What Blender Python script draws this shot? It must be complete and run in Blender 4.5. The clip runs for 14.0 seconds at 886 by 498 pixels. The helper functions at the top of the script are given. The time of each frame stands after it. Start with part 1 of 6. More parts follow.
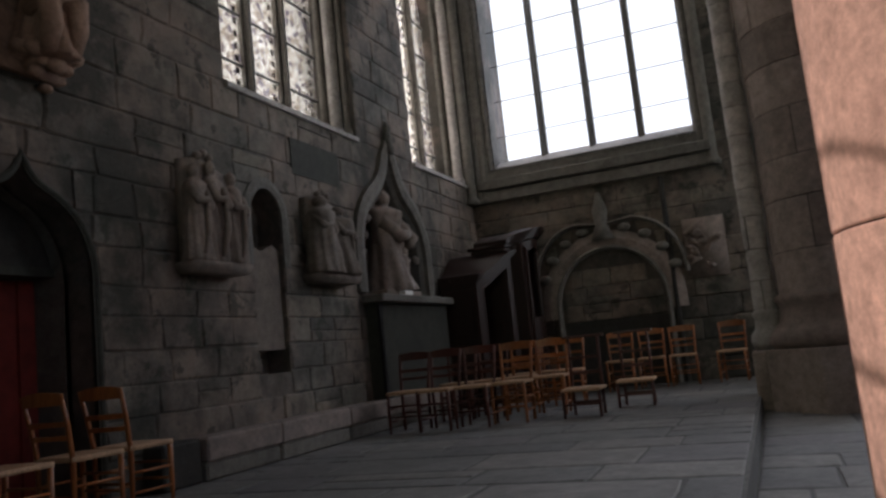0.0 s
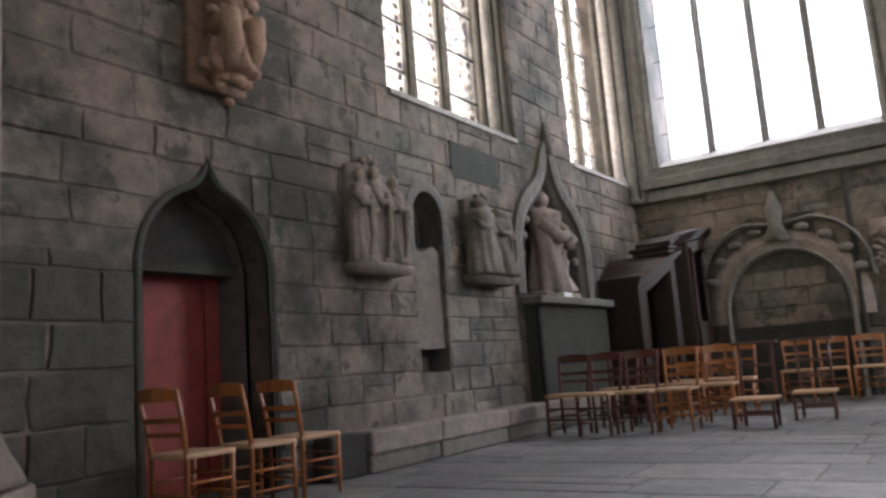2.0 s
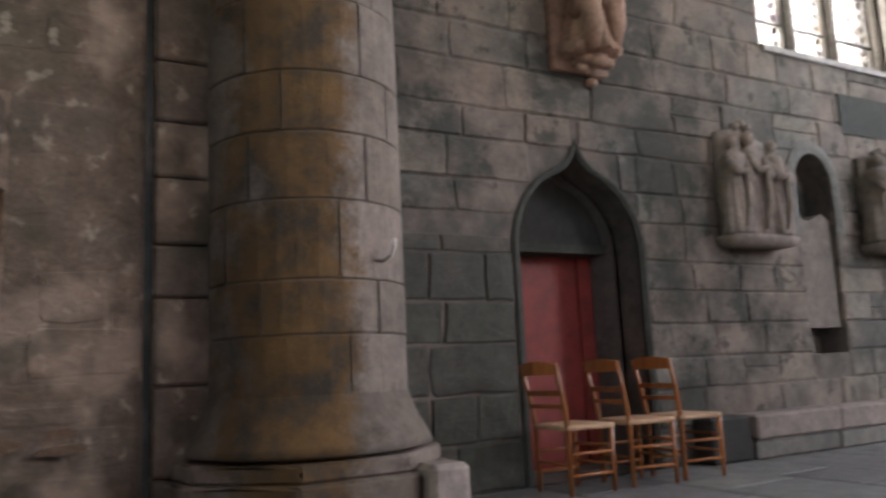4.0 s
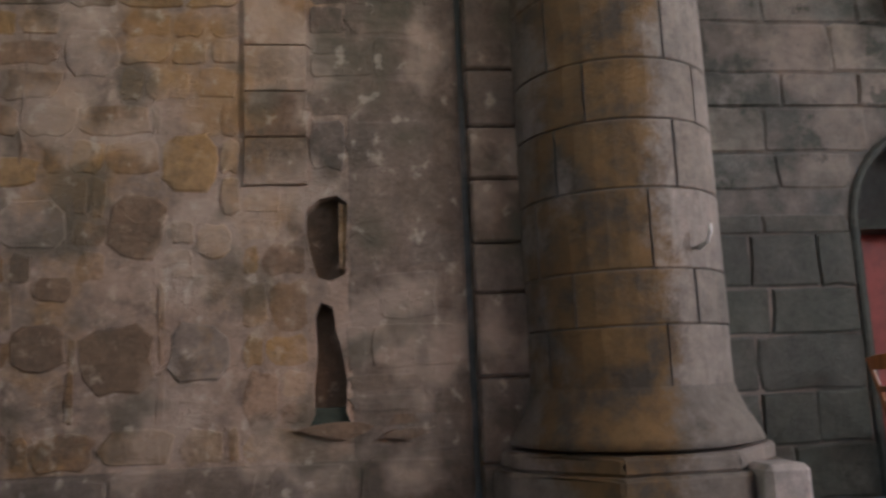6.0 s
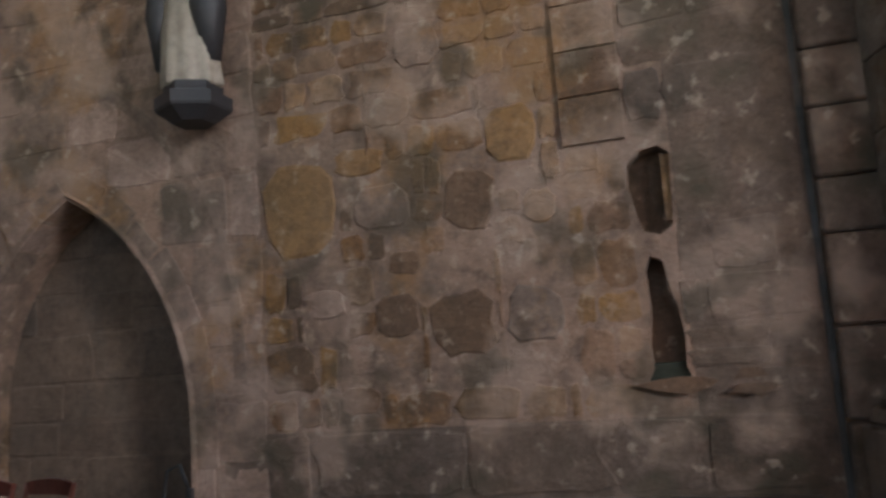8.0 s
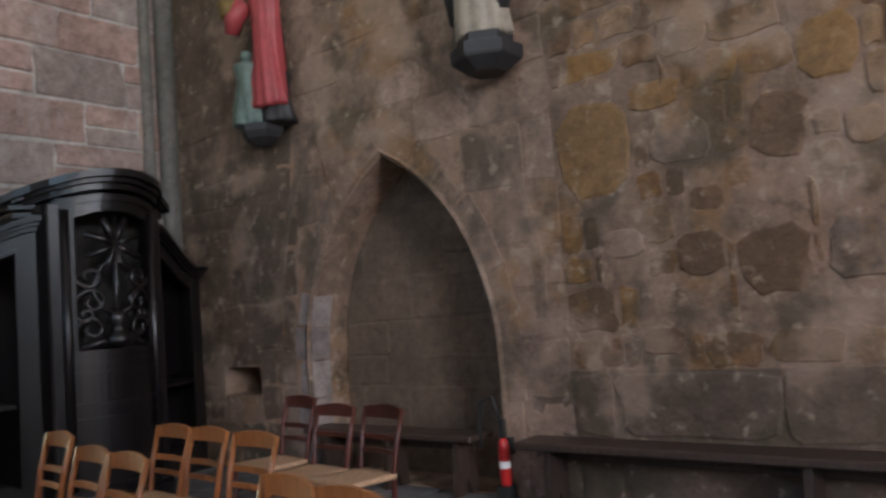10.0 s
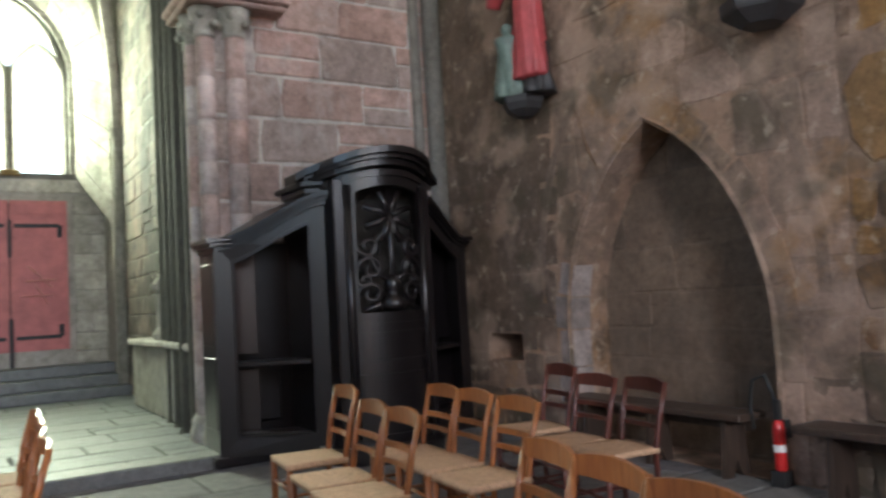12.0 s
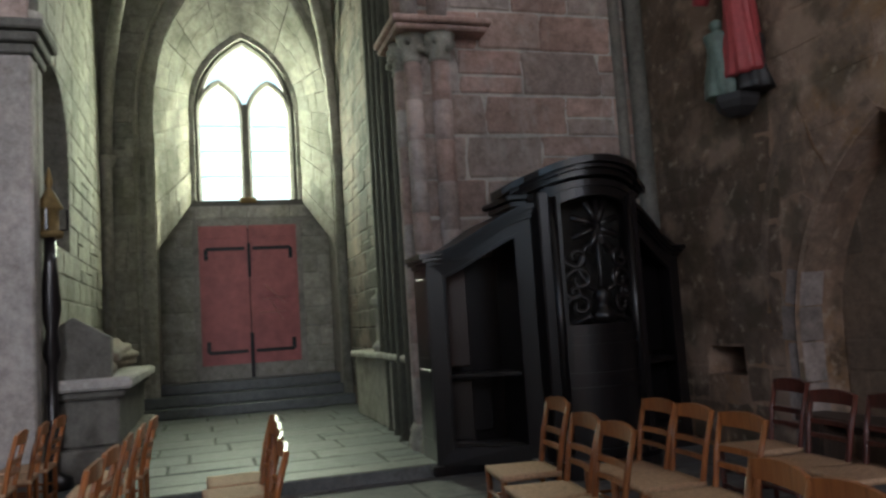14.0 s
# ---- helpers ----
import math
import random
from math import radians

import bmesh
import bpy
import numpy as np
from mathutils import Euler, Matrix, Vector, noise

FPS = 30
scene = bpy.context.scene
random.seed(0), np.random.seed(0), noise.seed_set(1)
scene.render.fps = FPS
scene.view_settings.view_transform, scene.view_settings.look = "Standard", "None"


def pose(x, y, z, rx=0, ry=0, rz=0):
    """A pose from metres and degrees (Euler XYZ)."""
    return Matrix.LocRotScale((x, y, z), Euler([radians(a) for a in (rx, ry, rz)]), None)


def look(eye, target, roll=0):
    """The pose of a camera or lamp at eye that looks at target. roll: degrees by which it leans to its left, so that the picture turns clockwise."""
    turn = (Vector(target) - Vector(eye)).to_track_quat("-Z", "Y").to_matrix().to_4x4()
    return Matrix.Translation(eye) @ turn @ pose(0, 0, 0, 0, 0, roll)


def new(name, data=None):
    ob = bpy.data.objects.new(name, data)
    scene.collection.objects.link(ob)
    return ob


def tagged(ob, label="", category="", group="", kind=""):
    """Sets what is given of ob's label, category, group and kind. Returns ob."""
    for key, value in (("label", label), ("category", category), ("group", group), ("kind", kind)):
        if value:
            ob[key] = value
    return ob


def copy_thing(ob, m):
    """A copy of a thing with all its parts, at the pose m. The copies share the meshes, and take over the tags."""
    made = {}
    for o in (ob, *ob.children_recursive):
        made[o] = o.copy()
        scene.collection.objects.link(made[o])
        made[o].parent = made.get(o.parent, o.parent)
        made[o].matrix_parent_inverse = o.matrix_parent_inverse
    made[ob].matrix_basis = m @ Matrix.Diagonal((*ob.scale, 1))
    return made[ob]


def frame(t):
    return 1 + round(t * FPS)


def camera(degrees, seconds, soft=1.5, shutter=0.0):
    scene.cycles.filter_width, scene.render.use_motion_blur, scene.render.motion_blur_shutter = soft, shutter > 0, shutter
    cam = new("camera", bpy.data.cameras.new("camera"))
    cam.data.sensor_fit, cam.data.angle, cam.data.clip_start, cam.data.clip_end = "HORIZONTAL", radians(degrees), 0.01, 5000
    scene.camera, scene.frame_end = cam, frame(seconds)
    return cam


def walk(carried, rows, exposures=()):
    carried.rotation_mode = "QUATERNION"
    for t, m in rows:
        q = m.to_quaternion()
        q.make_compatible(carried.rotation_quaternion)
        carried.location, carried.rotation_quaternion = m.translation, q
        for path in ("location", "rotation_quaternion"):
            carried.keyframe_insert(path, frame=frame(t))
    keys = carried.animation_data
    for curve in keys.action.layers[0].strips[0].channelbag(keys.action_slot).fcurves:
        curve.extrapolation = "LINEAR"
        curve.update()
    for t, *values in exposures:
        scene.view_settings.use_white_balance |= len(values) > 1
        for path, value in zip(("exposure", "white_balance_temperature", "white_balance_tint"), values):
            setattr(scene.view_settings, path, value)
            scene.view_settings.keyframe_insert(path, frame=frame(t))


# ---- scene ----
cam = camera(59.0, 14.0, soft=2.6, shutter=0.5)
EYE = (0.0, 0.0, 1.35)
PATH = [
    (0.0, pose(*EYE, 97.56, 5.92, 22.90)),
    (0.5, pose(*EYE, 96.97, 6.25, 25.21)),
    (1.0, pose(*EYE, 96.66, 5.91, 27.30)),
    (1.5, pose(*EYE, 97.34, 5.23, 30.44)),
    (2.0, pose(*EYE, 98.68, 4.26, 34.39)),
    (2.5, pose(*EYE, 99.26, 3.85, 38.22)),
    (3.0, pose(*EYE, 99.28, 3.35, 45.08)),
    (3.5, pose(*EYE, 98.90, 3.36, 53.14)),
    (4.0, pose(*EYE, 98.66, 2.69, 61.07)),
    (4.2, pose(*EYE, 98.69, 2.90, 63.72)),
    (6.3, pose(*EYE, 98.46, 2.31, 86.36)),
    (6.5, pose(*EYE, 97.94, 2.51, 88.10)),
    (7.0, pose(*EYE, 97.67, 3.96, 94.75)),
    (7.5, pose(*EYE, 97.99, 3.88, 102.05)),
    (8.0, pose(*EYE, 97.32, 4.22, 107.76)),
    (8.5, pose(*EYE, 96.47, 5.33, 112.91)),
    (9.0, pose(*EYE, 96.12, 5.30, 118.79)),
    (9.2, pose(*EYE, 95.82, 5.19, 121.20)),
    (11.3, pose(*EYE, 93.58, 3.30, 140.64)),
    (11.5, pose(*EYE, 93.62, 3.32, 142.55)),
    (12.0, pose(*EYE, 93.59, 3.21, 148.24)),
    (12.5, pose(*EYE, 94.53, 2.61, 153.99)),
    (13.0, pose(*EYE, 95.20, 3.02, 158.12)),
    (13.5, pose(*EYE, 95.15, 3.15, 160.81)),
    (14.0, pose(*EYE, 95.40, 3.71, 163.42)),
]
EXPOSURES = [(0.0, 0.65), (0.5, 1.7), (1.0, 2.3), (1.5, 2.4), (2.5, 2.4), (3.5, 2.65), (4.2, 2.75), (7.0, 2.8), (9.2, 2.6), (11.5, 3.3), (12.5, 2.65), (13.2, 2.0), (14.0, 1.75)]
walk(cam, PATH, EXPOSURES)

# ---- light ----
world = bpy.data.worlds.new("sky")
scene.world = world
world.use_nodes = True
wn = world.node_tree.nodes
sky = wn.new("ShaderNodeTexSky")
sky.sky_type, sky.sun_disc = "NISHITA", False
sky.sun_elevation, sky.sun_rotation = radians(33.1), radians(242.2)
wn["Background"].inputs["Strength"].default_value = 0.15
world.node_tree.links.new(sky.outputs["Color"], wn["Background"].inputs["Color"])

sun_data = bpy.data.lights.new("sun", "SUN")
sun_data.energy, sun_data.angle, sun_data.color = 2.6, radians(0.5), (1.0, 0.93, 0.82)
sun = new("sun", sun_data)
sun.matrix_world = look((-3.8, -2.0, 2.8), (0, 0, 0))


def window_light(name, eye, target, width, height, radiance, colour):
    """Light that stands just outside a window's panes, or outside an added, unseen opening."""
    data = bpy.data.lights.new(name, "AREA")
    data.shape, data.size, data.size_y = "RECTANGLE", width, height
    data.energy, data.color = radiance * width * height * math.pi, colour
    ob = new(name, data)
    ob.matrix_world = look(eye, target)
    return ob


window_light("sky_end", (-2.5, 13.95, 6.9), (-2.5, 0, 6.9), 3.6, 4.6, 1.3, (0.95, 0.96, 1.0))
window_light("sky_side_1", (-5.5, 7.5, 6.5), (0, 7.5, 6.5), 2.4, 4.6, 3.0, (1.0, 0.97, 0.95))
window_light("sky_side_2", (-5.5, 11.7, 6.5), (0, 11.7, 6.5), 2.0, 4.6, 4.4, (1.0, 0.97, 0.95))
window_light("sky_door", (-0.77, -14.95, 5.3), (-0.77, 0, 5.3), 1.9, 3.2, 13.0, (0.97, 1.0, 0.96))
# fill from assumed nave windows that are never in view
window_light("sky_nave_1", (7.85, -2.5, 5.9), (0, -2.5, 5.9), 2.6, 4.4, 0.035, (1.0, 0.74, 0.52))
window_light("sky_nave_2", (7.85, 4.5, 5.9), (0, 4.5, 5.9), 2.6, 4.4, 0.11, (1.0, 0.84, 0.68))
# added lamp in an unseen east opening; brightens the pier and the floor
window_light("sky_east", (4.8, 13.95, 6.2), (4.8, 0, 6.2), 3.2, 4.6, 8.5, (0.9, 0.92, 1.0))
# lamps in invented west windows, for the pier and the red pillar
window_light("sky_west_1", (-5.6, -4.6, 7.1), (0, -4.6, 7.1), 1.8, 2.8, 7.0, (1.0, 0.95, 0.9))
window_light("sky_west_2", (-5.6, 0.0, 6.3), (0, 0.0, 6.3), 1.3, 3.6, 1.2, (1.0, 0.95, 0.9))
# third unseen nave opening, added to brighten the far chairs and end wall
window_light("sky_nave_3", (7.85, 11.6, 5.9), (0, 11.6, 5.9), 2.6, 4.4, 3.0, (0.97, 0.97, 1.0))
# added lamp in an unseen south opening, a weak fill towards the end wall
window_light("sky_south", (4.8, -7.95, 5.8), (4.8, 0, 5.8), 2.8, 4.4, 0.15, (1.0, 0.95, 0.9))

# ---- materials ----


def material(name, rough=0.8, metal=0.0):
    m = bpy.data.materials.new(name)
    m.use_nodes = True
    b = m.node_tree.nodes["Principled BSDF"]
    b.inputs["Roughness"].default_value, b.inputs["Metallic"].default_value = rough, metal
    return m, m.node_tree.nodes, m.node_tree.links, b


def ramp_of(nodes, stops):
    r = nodes.new("ShaderNodeValToRGB")
    el = r.color_ramp.elements
    while len(el) < len(stops):
        el.new(0.5)
    for e, (p, c) in zip(el, stops):
        e.position, e.color = p, (*c, 1)
    return r


def mixed(nodes, links, kind, fac, a, b):
    n = nodes.new("ShaderNodeMix")
    n.data_type, n.blend_type = "RGBA", kind
    for socket, value in ((n.inputs[0], fac), (n.inputs[6], a), (n.inputs[7], b)):
        if isinstance(value, (int, float)):
            socket.default_value = value
        elif isinstance(value, tuple):
            socket.default_value = (*value, 1)
        else:
            links.new(value, socket)
    return n.outputs[2]


def noise_of(nodes, links, scale, detail=6, rough=0.6, stretch=None, spread=False):
    tc = nodes.new("ShaderNodeNewGeometry")
    src = tc.outputs["Position"]
    if stretch:
        mp = nodes.new("ShaderNodeMapping")
        mp.inputs["Scale"].default_value = stretch
        links.new(src, mp.inputs["Vector"])
        src = mp.outputs["Vector"]
    n = nodes.new("ShaderNodeTexNoise")
    n.inputs["Scale"].default_value, n.inputs["Detail"].default_value, n.inputs["Roughness"].default_value = scale, detail, rough
    links.new(src, n.inputs["Vector"])
    return n.outputs["Fac"]


def bumped(nodes, links, b, height, strength, distance):
    bp = nodes.new("ShaderNodeBump")
    bp.inputs["Strength"].default_value, bp.inputs["Distance"].default_value = strength, distance
    links.new(height, bp.inputs["Height"])
    links.new(bp.outputs["Normal"], b.inputs["Normal"])


def stone(name, tones, stain=(0.05, 0.045, 0.035), stain_amount=0.55, island=False, rough=0.88, bump=0.5, spread=0.5, patches=(), cracks=0):
    """Weathered stone: a tone for each piece, blotches, soot stains and fine pitting."""
    m, n, l, b = material(name, rough)
    if island:
        rnd = n.new("ShaderNodeNewGeometry").outputs["Random Per Island"]
    else:
        rnd = n.new("ShaderNodeObjectInfo").outputs["Random"]
    k = len(tones)
    tone = ramp_of(n, [(i / max(k - 1, 1), c) for i, c in enumerate(tones)])
    l.new(rnd, tone.inputs["Fac"])
    big = ramp_of(n, [(0.3, (0.55, 0.55, 0.55)), (0.7, (1.25, 1.22, 1.2))])
    l.new(noise_of(n, l, 1.3, 5, 0.65), big.inputs["Fac"])
    c = mixed(n, l, "MULTIPLY", spread, tone.outputs["Color"], big.outputs["Color"])
    mid = ramp_of(n, [(0.34, (0.5, 0.48, 0.45)), (0.5, (0.95, 0.94, 0.92)), (0.66, (1.35, 1.32, 1.29))])
    l.new(noise_of(n, l, 9, 8, 0.7), mid.inputs["Fac"])
    c = mixed(n, l, "MULTIPLY", 0.6, c, mid.outputs["Color"])
    fine = ramp_of(n, [(0.35, (0.6, 0.59, 0.57)), (0.65, (1.35, 1.33, 1.3))])
    l.new(noise_of(n, l, 32, 5, 0.7), fine.inputs["Fac"])
    c = mixed(n, l, "MULTIPLY", 0.3, c, fine.outputs["Color"])
    st = ramp_of(n, [(0.5, (0, 0, 0)), (0.72, (1, 1, 1))])
    l.new(noise_of(n, l, 2.2, 7, 0.7, (1, 1, 0.55)), st.inputs["Fac"])
    amount = n.new("ShaderNodeMath")
    amount.operation = "MULTIPLY"
    amount.inputs[1].default_value = stain_amount
    l.new(st.outputs["Color"], amount.inputs[0])
    c = mixed(n, l, "MIX", amount.outputs[0], c, stain)
    for colour, scale, lo, hi, most, *grain in patches:
        mask = ramp_of(n, [(lo, (0, 0, 0)), (hi, (most, most, most))])
        l.new(noise_of(n, l, scale, *(grain or (6, 0.68))), mask.inputs["Fac"])
        c = mixed(n, l, "MIX", mask.outputs["Color"], c, colour)
    if cracks:
        vo = n.new("ShaderNodeTexVoronoi")
        vo.feature, vo.inputs["Scale"].default_value = "DISTANCE_TO_EDGE", cracks
        warp = n.new("ShaderNodeNewGeometry")
        wn_ = n.new("ShaderNodeTexNoise")
        wn_.inputs["Scale"].default_value = 5
        l.new(warp.outputs["Position"], wn_.inputs["Vector"])
        l.new(mixed(n, l, "LINEAR_LIGHT", 0.12, warp.outputs["Position"], wn_.outputs["Color"]), vo.inputs["Vector"])
        edge = ramp_of(n, [(0.015, (0.75, 0.75, 0.75)), (0.07, (0, 0, 0))])
        l.new(vo.outputs["Distance"], edge.inputs["Fac"])
        gate = ramp_of(n, [(0.45, (0, 0, 0)), (0.62, (1, 1, 1))])
        l.new(noise_of(n, l, 1.1, 4, 0.6), gate.inputs["Fac"])
        c = mixed(n, l, "MIX", mixed(n, l, "MULTIPLY", 1.0, edge.outputs["Color"], gate.outputs["Color"]), c, (0.36, 0.29, 0.25))
    l.new(c, b.inputs["Base Color"])
    bumped(n, l, b, noise_of(n, l, 22, 9, 0.75), bump, 0.03)
    return m


def plain(name, colour, rough=0.6, metal=0.0, vary=0.35, scale=14, bump=0.15, stretch=None):
    m, n, l, b = material(name, rough, metal)
    r = ramp_of(n, [(0.3, tuple(c * (1 - vary) for c in colour)), (0.7, tuple(min(1, c * (1 + vary)) for c in colour))])
    l.new(noise_of(n, l, scale, 6, 0.65, stretch), r.inputs["Fac"])
    l.new(r.outputs["Color"], b.inputs["Base Color"])
    if bump:
        bumped(n, l, b, noise_of(n, l, scale * 4, 4, 0.6, stretch), bump, 0.005)
    return m


def wood(name, dark, light, rough=0.4, grain=0.03):
    m, n, l, b = material(name, rough)
    tc = n.new("ShaderNodeTexCoord")
    mp = n.new("ShaderNodeMapping")
    mp.inputs["Scale"].default_value = (14, 14, 1.6)
    l.new(tc.outputs["Object"], mp.inputs["Vector"])
    no = n.new("ShaderNodeTexNoise")
    no.inputs["Scale"].default_value, no.inputs["Detail"].default_value = 3, 6
    l.new(mp.outputs["Vector"], no.inputs["Vector"])
    r = ramp_of(n, [(0.3, dark), (0.7, light)])
    l.new(no.outputs["Fac"], r.inputs["Fac"])
    info = n.new("ShaderNodeObjectInfo")
    v = ramp_of(n, [(0, (0.72, 0.7, 0.68)), (1, (1.15, 1.12, 1.1))])
    l.new(info.outputs["Random"], v.inputs["Fac"])
    l.new(mixed(n, l, "MULTIPLY", 1.0, r.outputs["Color"], v.outputs["Color"]), b.inputs["Base Color"])
    if grain:
        bumped(n, l, b, no.outputs["Fac"], grain, 0.002)
    return m


def pane_material(name, tint, stained=False):
    """Leaded window glass that lets daylight through, with a faint gloss."""
    m = bpy.data.materials.new(name)
    m.use_nodes = True
    n, l = m.node_tree.nodes, m.node_tree.links
    n.remove(n["Principled BSDF"])
    tr, gl, mx = n.new("ShaderNodeBsdfTransparent"), n.new("ShaderNodeBsdfGlossy"), n.new("ShaderNodeMixShader")
    gl.inputs["Roughness"].default_value = 0.15
    mx.inputs[0].default_value = 0.05
    tr.inputs["Color"].default_value = (*tint, 1)
    if stained:
        geo = n.new("ShaderNodeNewGeometry")
        vo = n.new("ShaderNodeTexVoronoi")
        vo.inputs["Scale"].default_value = 16
        l.new(geo.outputs["Position"], vo.inputs["Vector"])
        r = ramp_of(n, [(0.0, tint), (0.5, (0.75, 0.73, 0.7)), (0.8, (0.6, 0.55, 0.5)), (0.95, (0.45, 0.42, 0.46))])
        sep = n.new("ShaderNodeSeparateColor")
        l.new(vo.outputs["Color"], sep.inputs[0])
        l.new(sep.outputs[0], r.inputs["Fac"])
        l.new(r.outputs["Color"], tr.inputs["Color"])
    if stained:
        tl, half = n.new("ShaderNodeBsdfTranslucent"), n.new("ShaderNodeMixShader")
        half.inputs[0].default_value = 0.15
        l.new(r.outputs["Color"], tl.inputs["Color"])
        l.new(tr.outputs[0], half.inputs[1])
        l.new(tl.outputs[0], half.inputs[2])
        l.new(half.outputs[0], mx.inputs[1])
    else:
        l.new(tr.outputs[0], mx.inputs[1])
    l.new(gl.outputs[0], mx.inputs[2])
    l.new(mx.outputs[0], n["Material Output"].inputs["Surface"])
    return m


GREY = [(0.077, 0.076, 0.071), (0.146, 0.138, 0.125), (0.198, 0.181, 0.159), (0.232, 0.194, 0.163), (0.112, 0.107, 0.099), (0.172, 0.138, 0.116), (0.129, 0.125, 0.116)]
BROWN = [(0.122, 0.066, 0.037), (0.245, 0.135, 0.080), (0.153, 0.092, 0.057), (0.306, 0.161, 0.057), (0.102, 0.061, 0.037), (0.367, 0.227, 0.144), (0.204, 0.104, 0.047), (0.286, 0.175, 0.113)]
PINK = [(0.35, 0.29, 0.27), (0.42, 0.275, 0.24), (0.34, 0.32, 0.31), (0.43, 0.29, 0.255), (0.30, 0.23, 0.21), (0.4, 0.365, 0.35), (0.37, 0.25, 0.225)]
PALE = [(0.291, 0.284, 0.252), (0.369, 0.363, 0.326), (0.436, 0.421, 0.378), (0.262, 0.265, 0.242)]
GREY_WEAR = [((0.27, 0.195, 0.16), 0.7, 0.45, 0.6, 0.6), ((0.034, 0.034, 0.028), 0.75, 0.47, 0.6, 0.85), ((0.34, 0.29, 0.25), 2.4, 0.57, 0.7, 0.3), ((0.028, 0.03, 0.022), 3.2, 0.56, 0.62, 0.75)]
BROWN_WEAR = [((0.408, 0.243, 0.170), 0.6, 0.5, 0.6, 0.5), ((0.306, 0.144, 0.037), 1.0, 0.55, 0.64, 0.5), ((0.056, 0.038, 0.024), 1.6, 0.54, 0.64, 0.7), ((0.428, 0.297, 0.215), 6.0, 0.58, 0.68, 0.65), ((0.44, 0.30, 0.235), 1.5, 0.52, 0.62, 0.5, 4, 0.5), ((0.07, 0.055, 0.034), 2.2, 0.54, 0.64, 0.65, 3, 0.5), ((0.46, 0.36, 0.29), 9.0, 0.62, 0.7, 0.45, 3, 0.5)]
PALE_WEAR = [((0.1, 0.1, 0.075), 0.9, 0.5, 0.7, 0.6)]
GREY = [(r * 0.9, g * 0.9, b * 0.88) for r, g, b in GREY]
BROWN = [(r * 0.95, g * 0.97, b * 0.92) for r, g, b in BROWN]
BROWN_WEAR = [((r * 0.95, g * 0.97, b * 0.92), *rest) for (r, g, b), *rest in BROWN_WEAR]
M_GREY = stone("grey_ashlar", GREY, patches=GREY_WEAR, spread=0.7)
M_GREY_I = stone("grey_ashlar_far", GREY, island=True, patches=GREY_WEAR, spread=0.7)
M_BROWN = stone("brown_rubble", BROWN, stain=(0.06, 0.05, 0.04), stain_amount=0.5, spread=0.8, patches=BROWN_WEAR, bump=0.9)
M_BROWN_I = stone("brown_rubble_far", BROWN, stain=(0.06, 0.05, 0.04), stain_amount=0.5, island=True, spread=0.8, patches=BROWN_WEAR, bump=0.9)
M_ROSE = stone("rose_brown_ashlar", [(0.29, 0.195, 0.145), (0.35, 0.24, 0.185), (0.25, 0.17, 0.125), (0.215, 0.152, 0.115)], stain=(0.092, 0.063, 0.043), stain_amount=0.6, spread=0.8, patches=BROWN_WEAR[1:3] + BROWN_WEAR[4:], bump=0.8)
M_BROWN_D = stone("grey_brown_ashlar", [(0.13, 0.088, 0.062), (0.16, 0.108, 0.075), (0.14, 0.1, 0.075), (0.18, 0.118, 0.083)], stain=(0.05, 0.042, 0.032), stain_amount=0.55, spread=0.8, patches=BROWN_WEAR[2:3] + BROWN_WEAR[4:], bump=0.9)
M_UMBER = stone("umber_stone", [(0.15, 0.088, 0.05), (0.18, 0.105, 0.06), (0.125, 0.075, 0.045)], stain=(0.07, 0.046, 0.03), spread=0.8, bump=0.9, patches=BROWN_WEAR[2:5])
M_OCHRE_B = stone("ochre_wall_stone", [(0.27, 0.155, 0.066), (0.25, 0.14, 0.062)], stain=(0.12, 0.085, 0.06), spread=0.8, bump=0.9, patches=BROWN_WEAR[1:5])
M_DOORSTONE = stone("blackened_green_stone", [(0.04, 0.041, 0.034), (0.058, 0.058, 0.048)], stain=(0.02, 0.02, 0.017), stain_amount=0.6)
# arch recess stone: its soot and its shade are both in this darker brown
M_RECESS = stone("shaded_sooty_ashlar", [(0.16, 0.108, 0.075), (0.19, 0.13, 0.09), (0.135, 0.095, 0.068)], stain=(0.08, 0.066, 0.05), stain_amount=0.5, spread=0.8, bump=0.8)
M_PINK = stone("pink_ashlar", PINK, stain=(0.62, 0.59, 0.56), stain_amount=0.55, spread=0.7)
M_PINK_I = stone("pink_ashlar_far", PINK, stain=(0.5, 0.47, 0.45), stain_amount=0.45, island=True)
M_PALE = stone("pale_ashlar", PALE, stain=(0.13, 0.14, 0.08), stain_amount=0.5, patches=PALE_WEAR)
M_PALE_I = stone("pale_ashlar_far", PALE, stain=(0.13, 0.14, 0.08), stain_amount=0.5, island=True, patches=PALE_WEAR)
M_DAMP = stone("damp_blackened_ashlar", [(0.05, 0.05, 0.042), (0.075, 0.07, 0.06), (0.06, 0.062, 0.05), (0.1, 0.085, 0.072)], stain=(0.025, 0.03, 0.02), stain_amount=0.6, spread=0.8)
M_MORTAR = stone("dark_mortar", [(0.075, 0.07, 0.065), (0.09, 0.085, 0.075)], stain_amount=0.4, patches=GREY_WEAR[:2])
M_MORTAR_B = stone("brown_mortar", [(0.265, 0.176, 0.128), (0.285, 0.19, 0.138)], stain=(0.071, 0.050, 0.033), stain_amount=0.4, bump=0.9, spread=0.8, patches=BROWN_WEAR)
M_MORTAR_P = stone("pale_mortar", [(0.27, 0.26, 0.245), (0.29, 0.28, 0.26)], stain_amount=0.3)
M_MORTAR_W = stone("white_mortar", [(0.46, 0.44, 0.42), (0.5, 0.48, 0.46)], stain_amount=0.2)
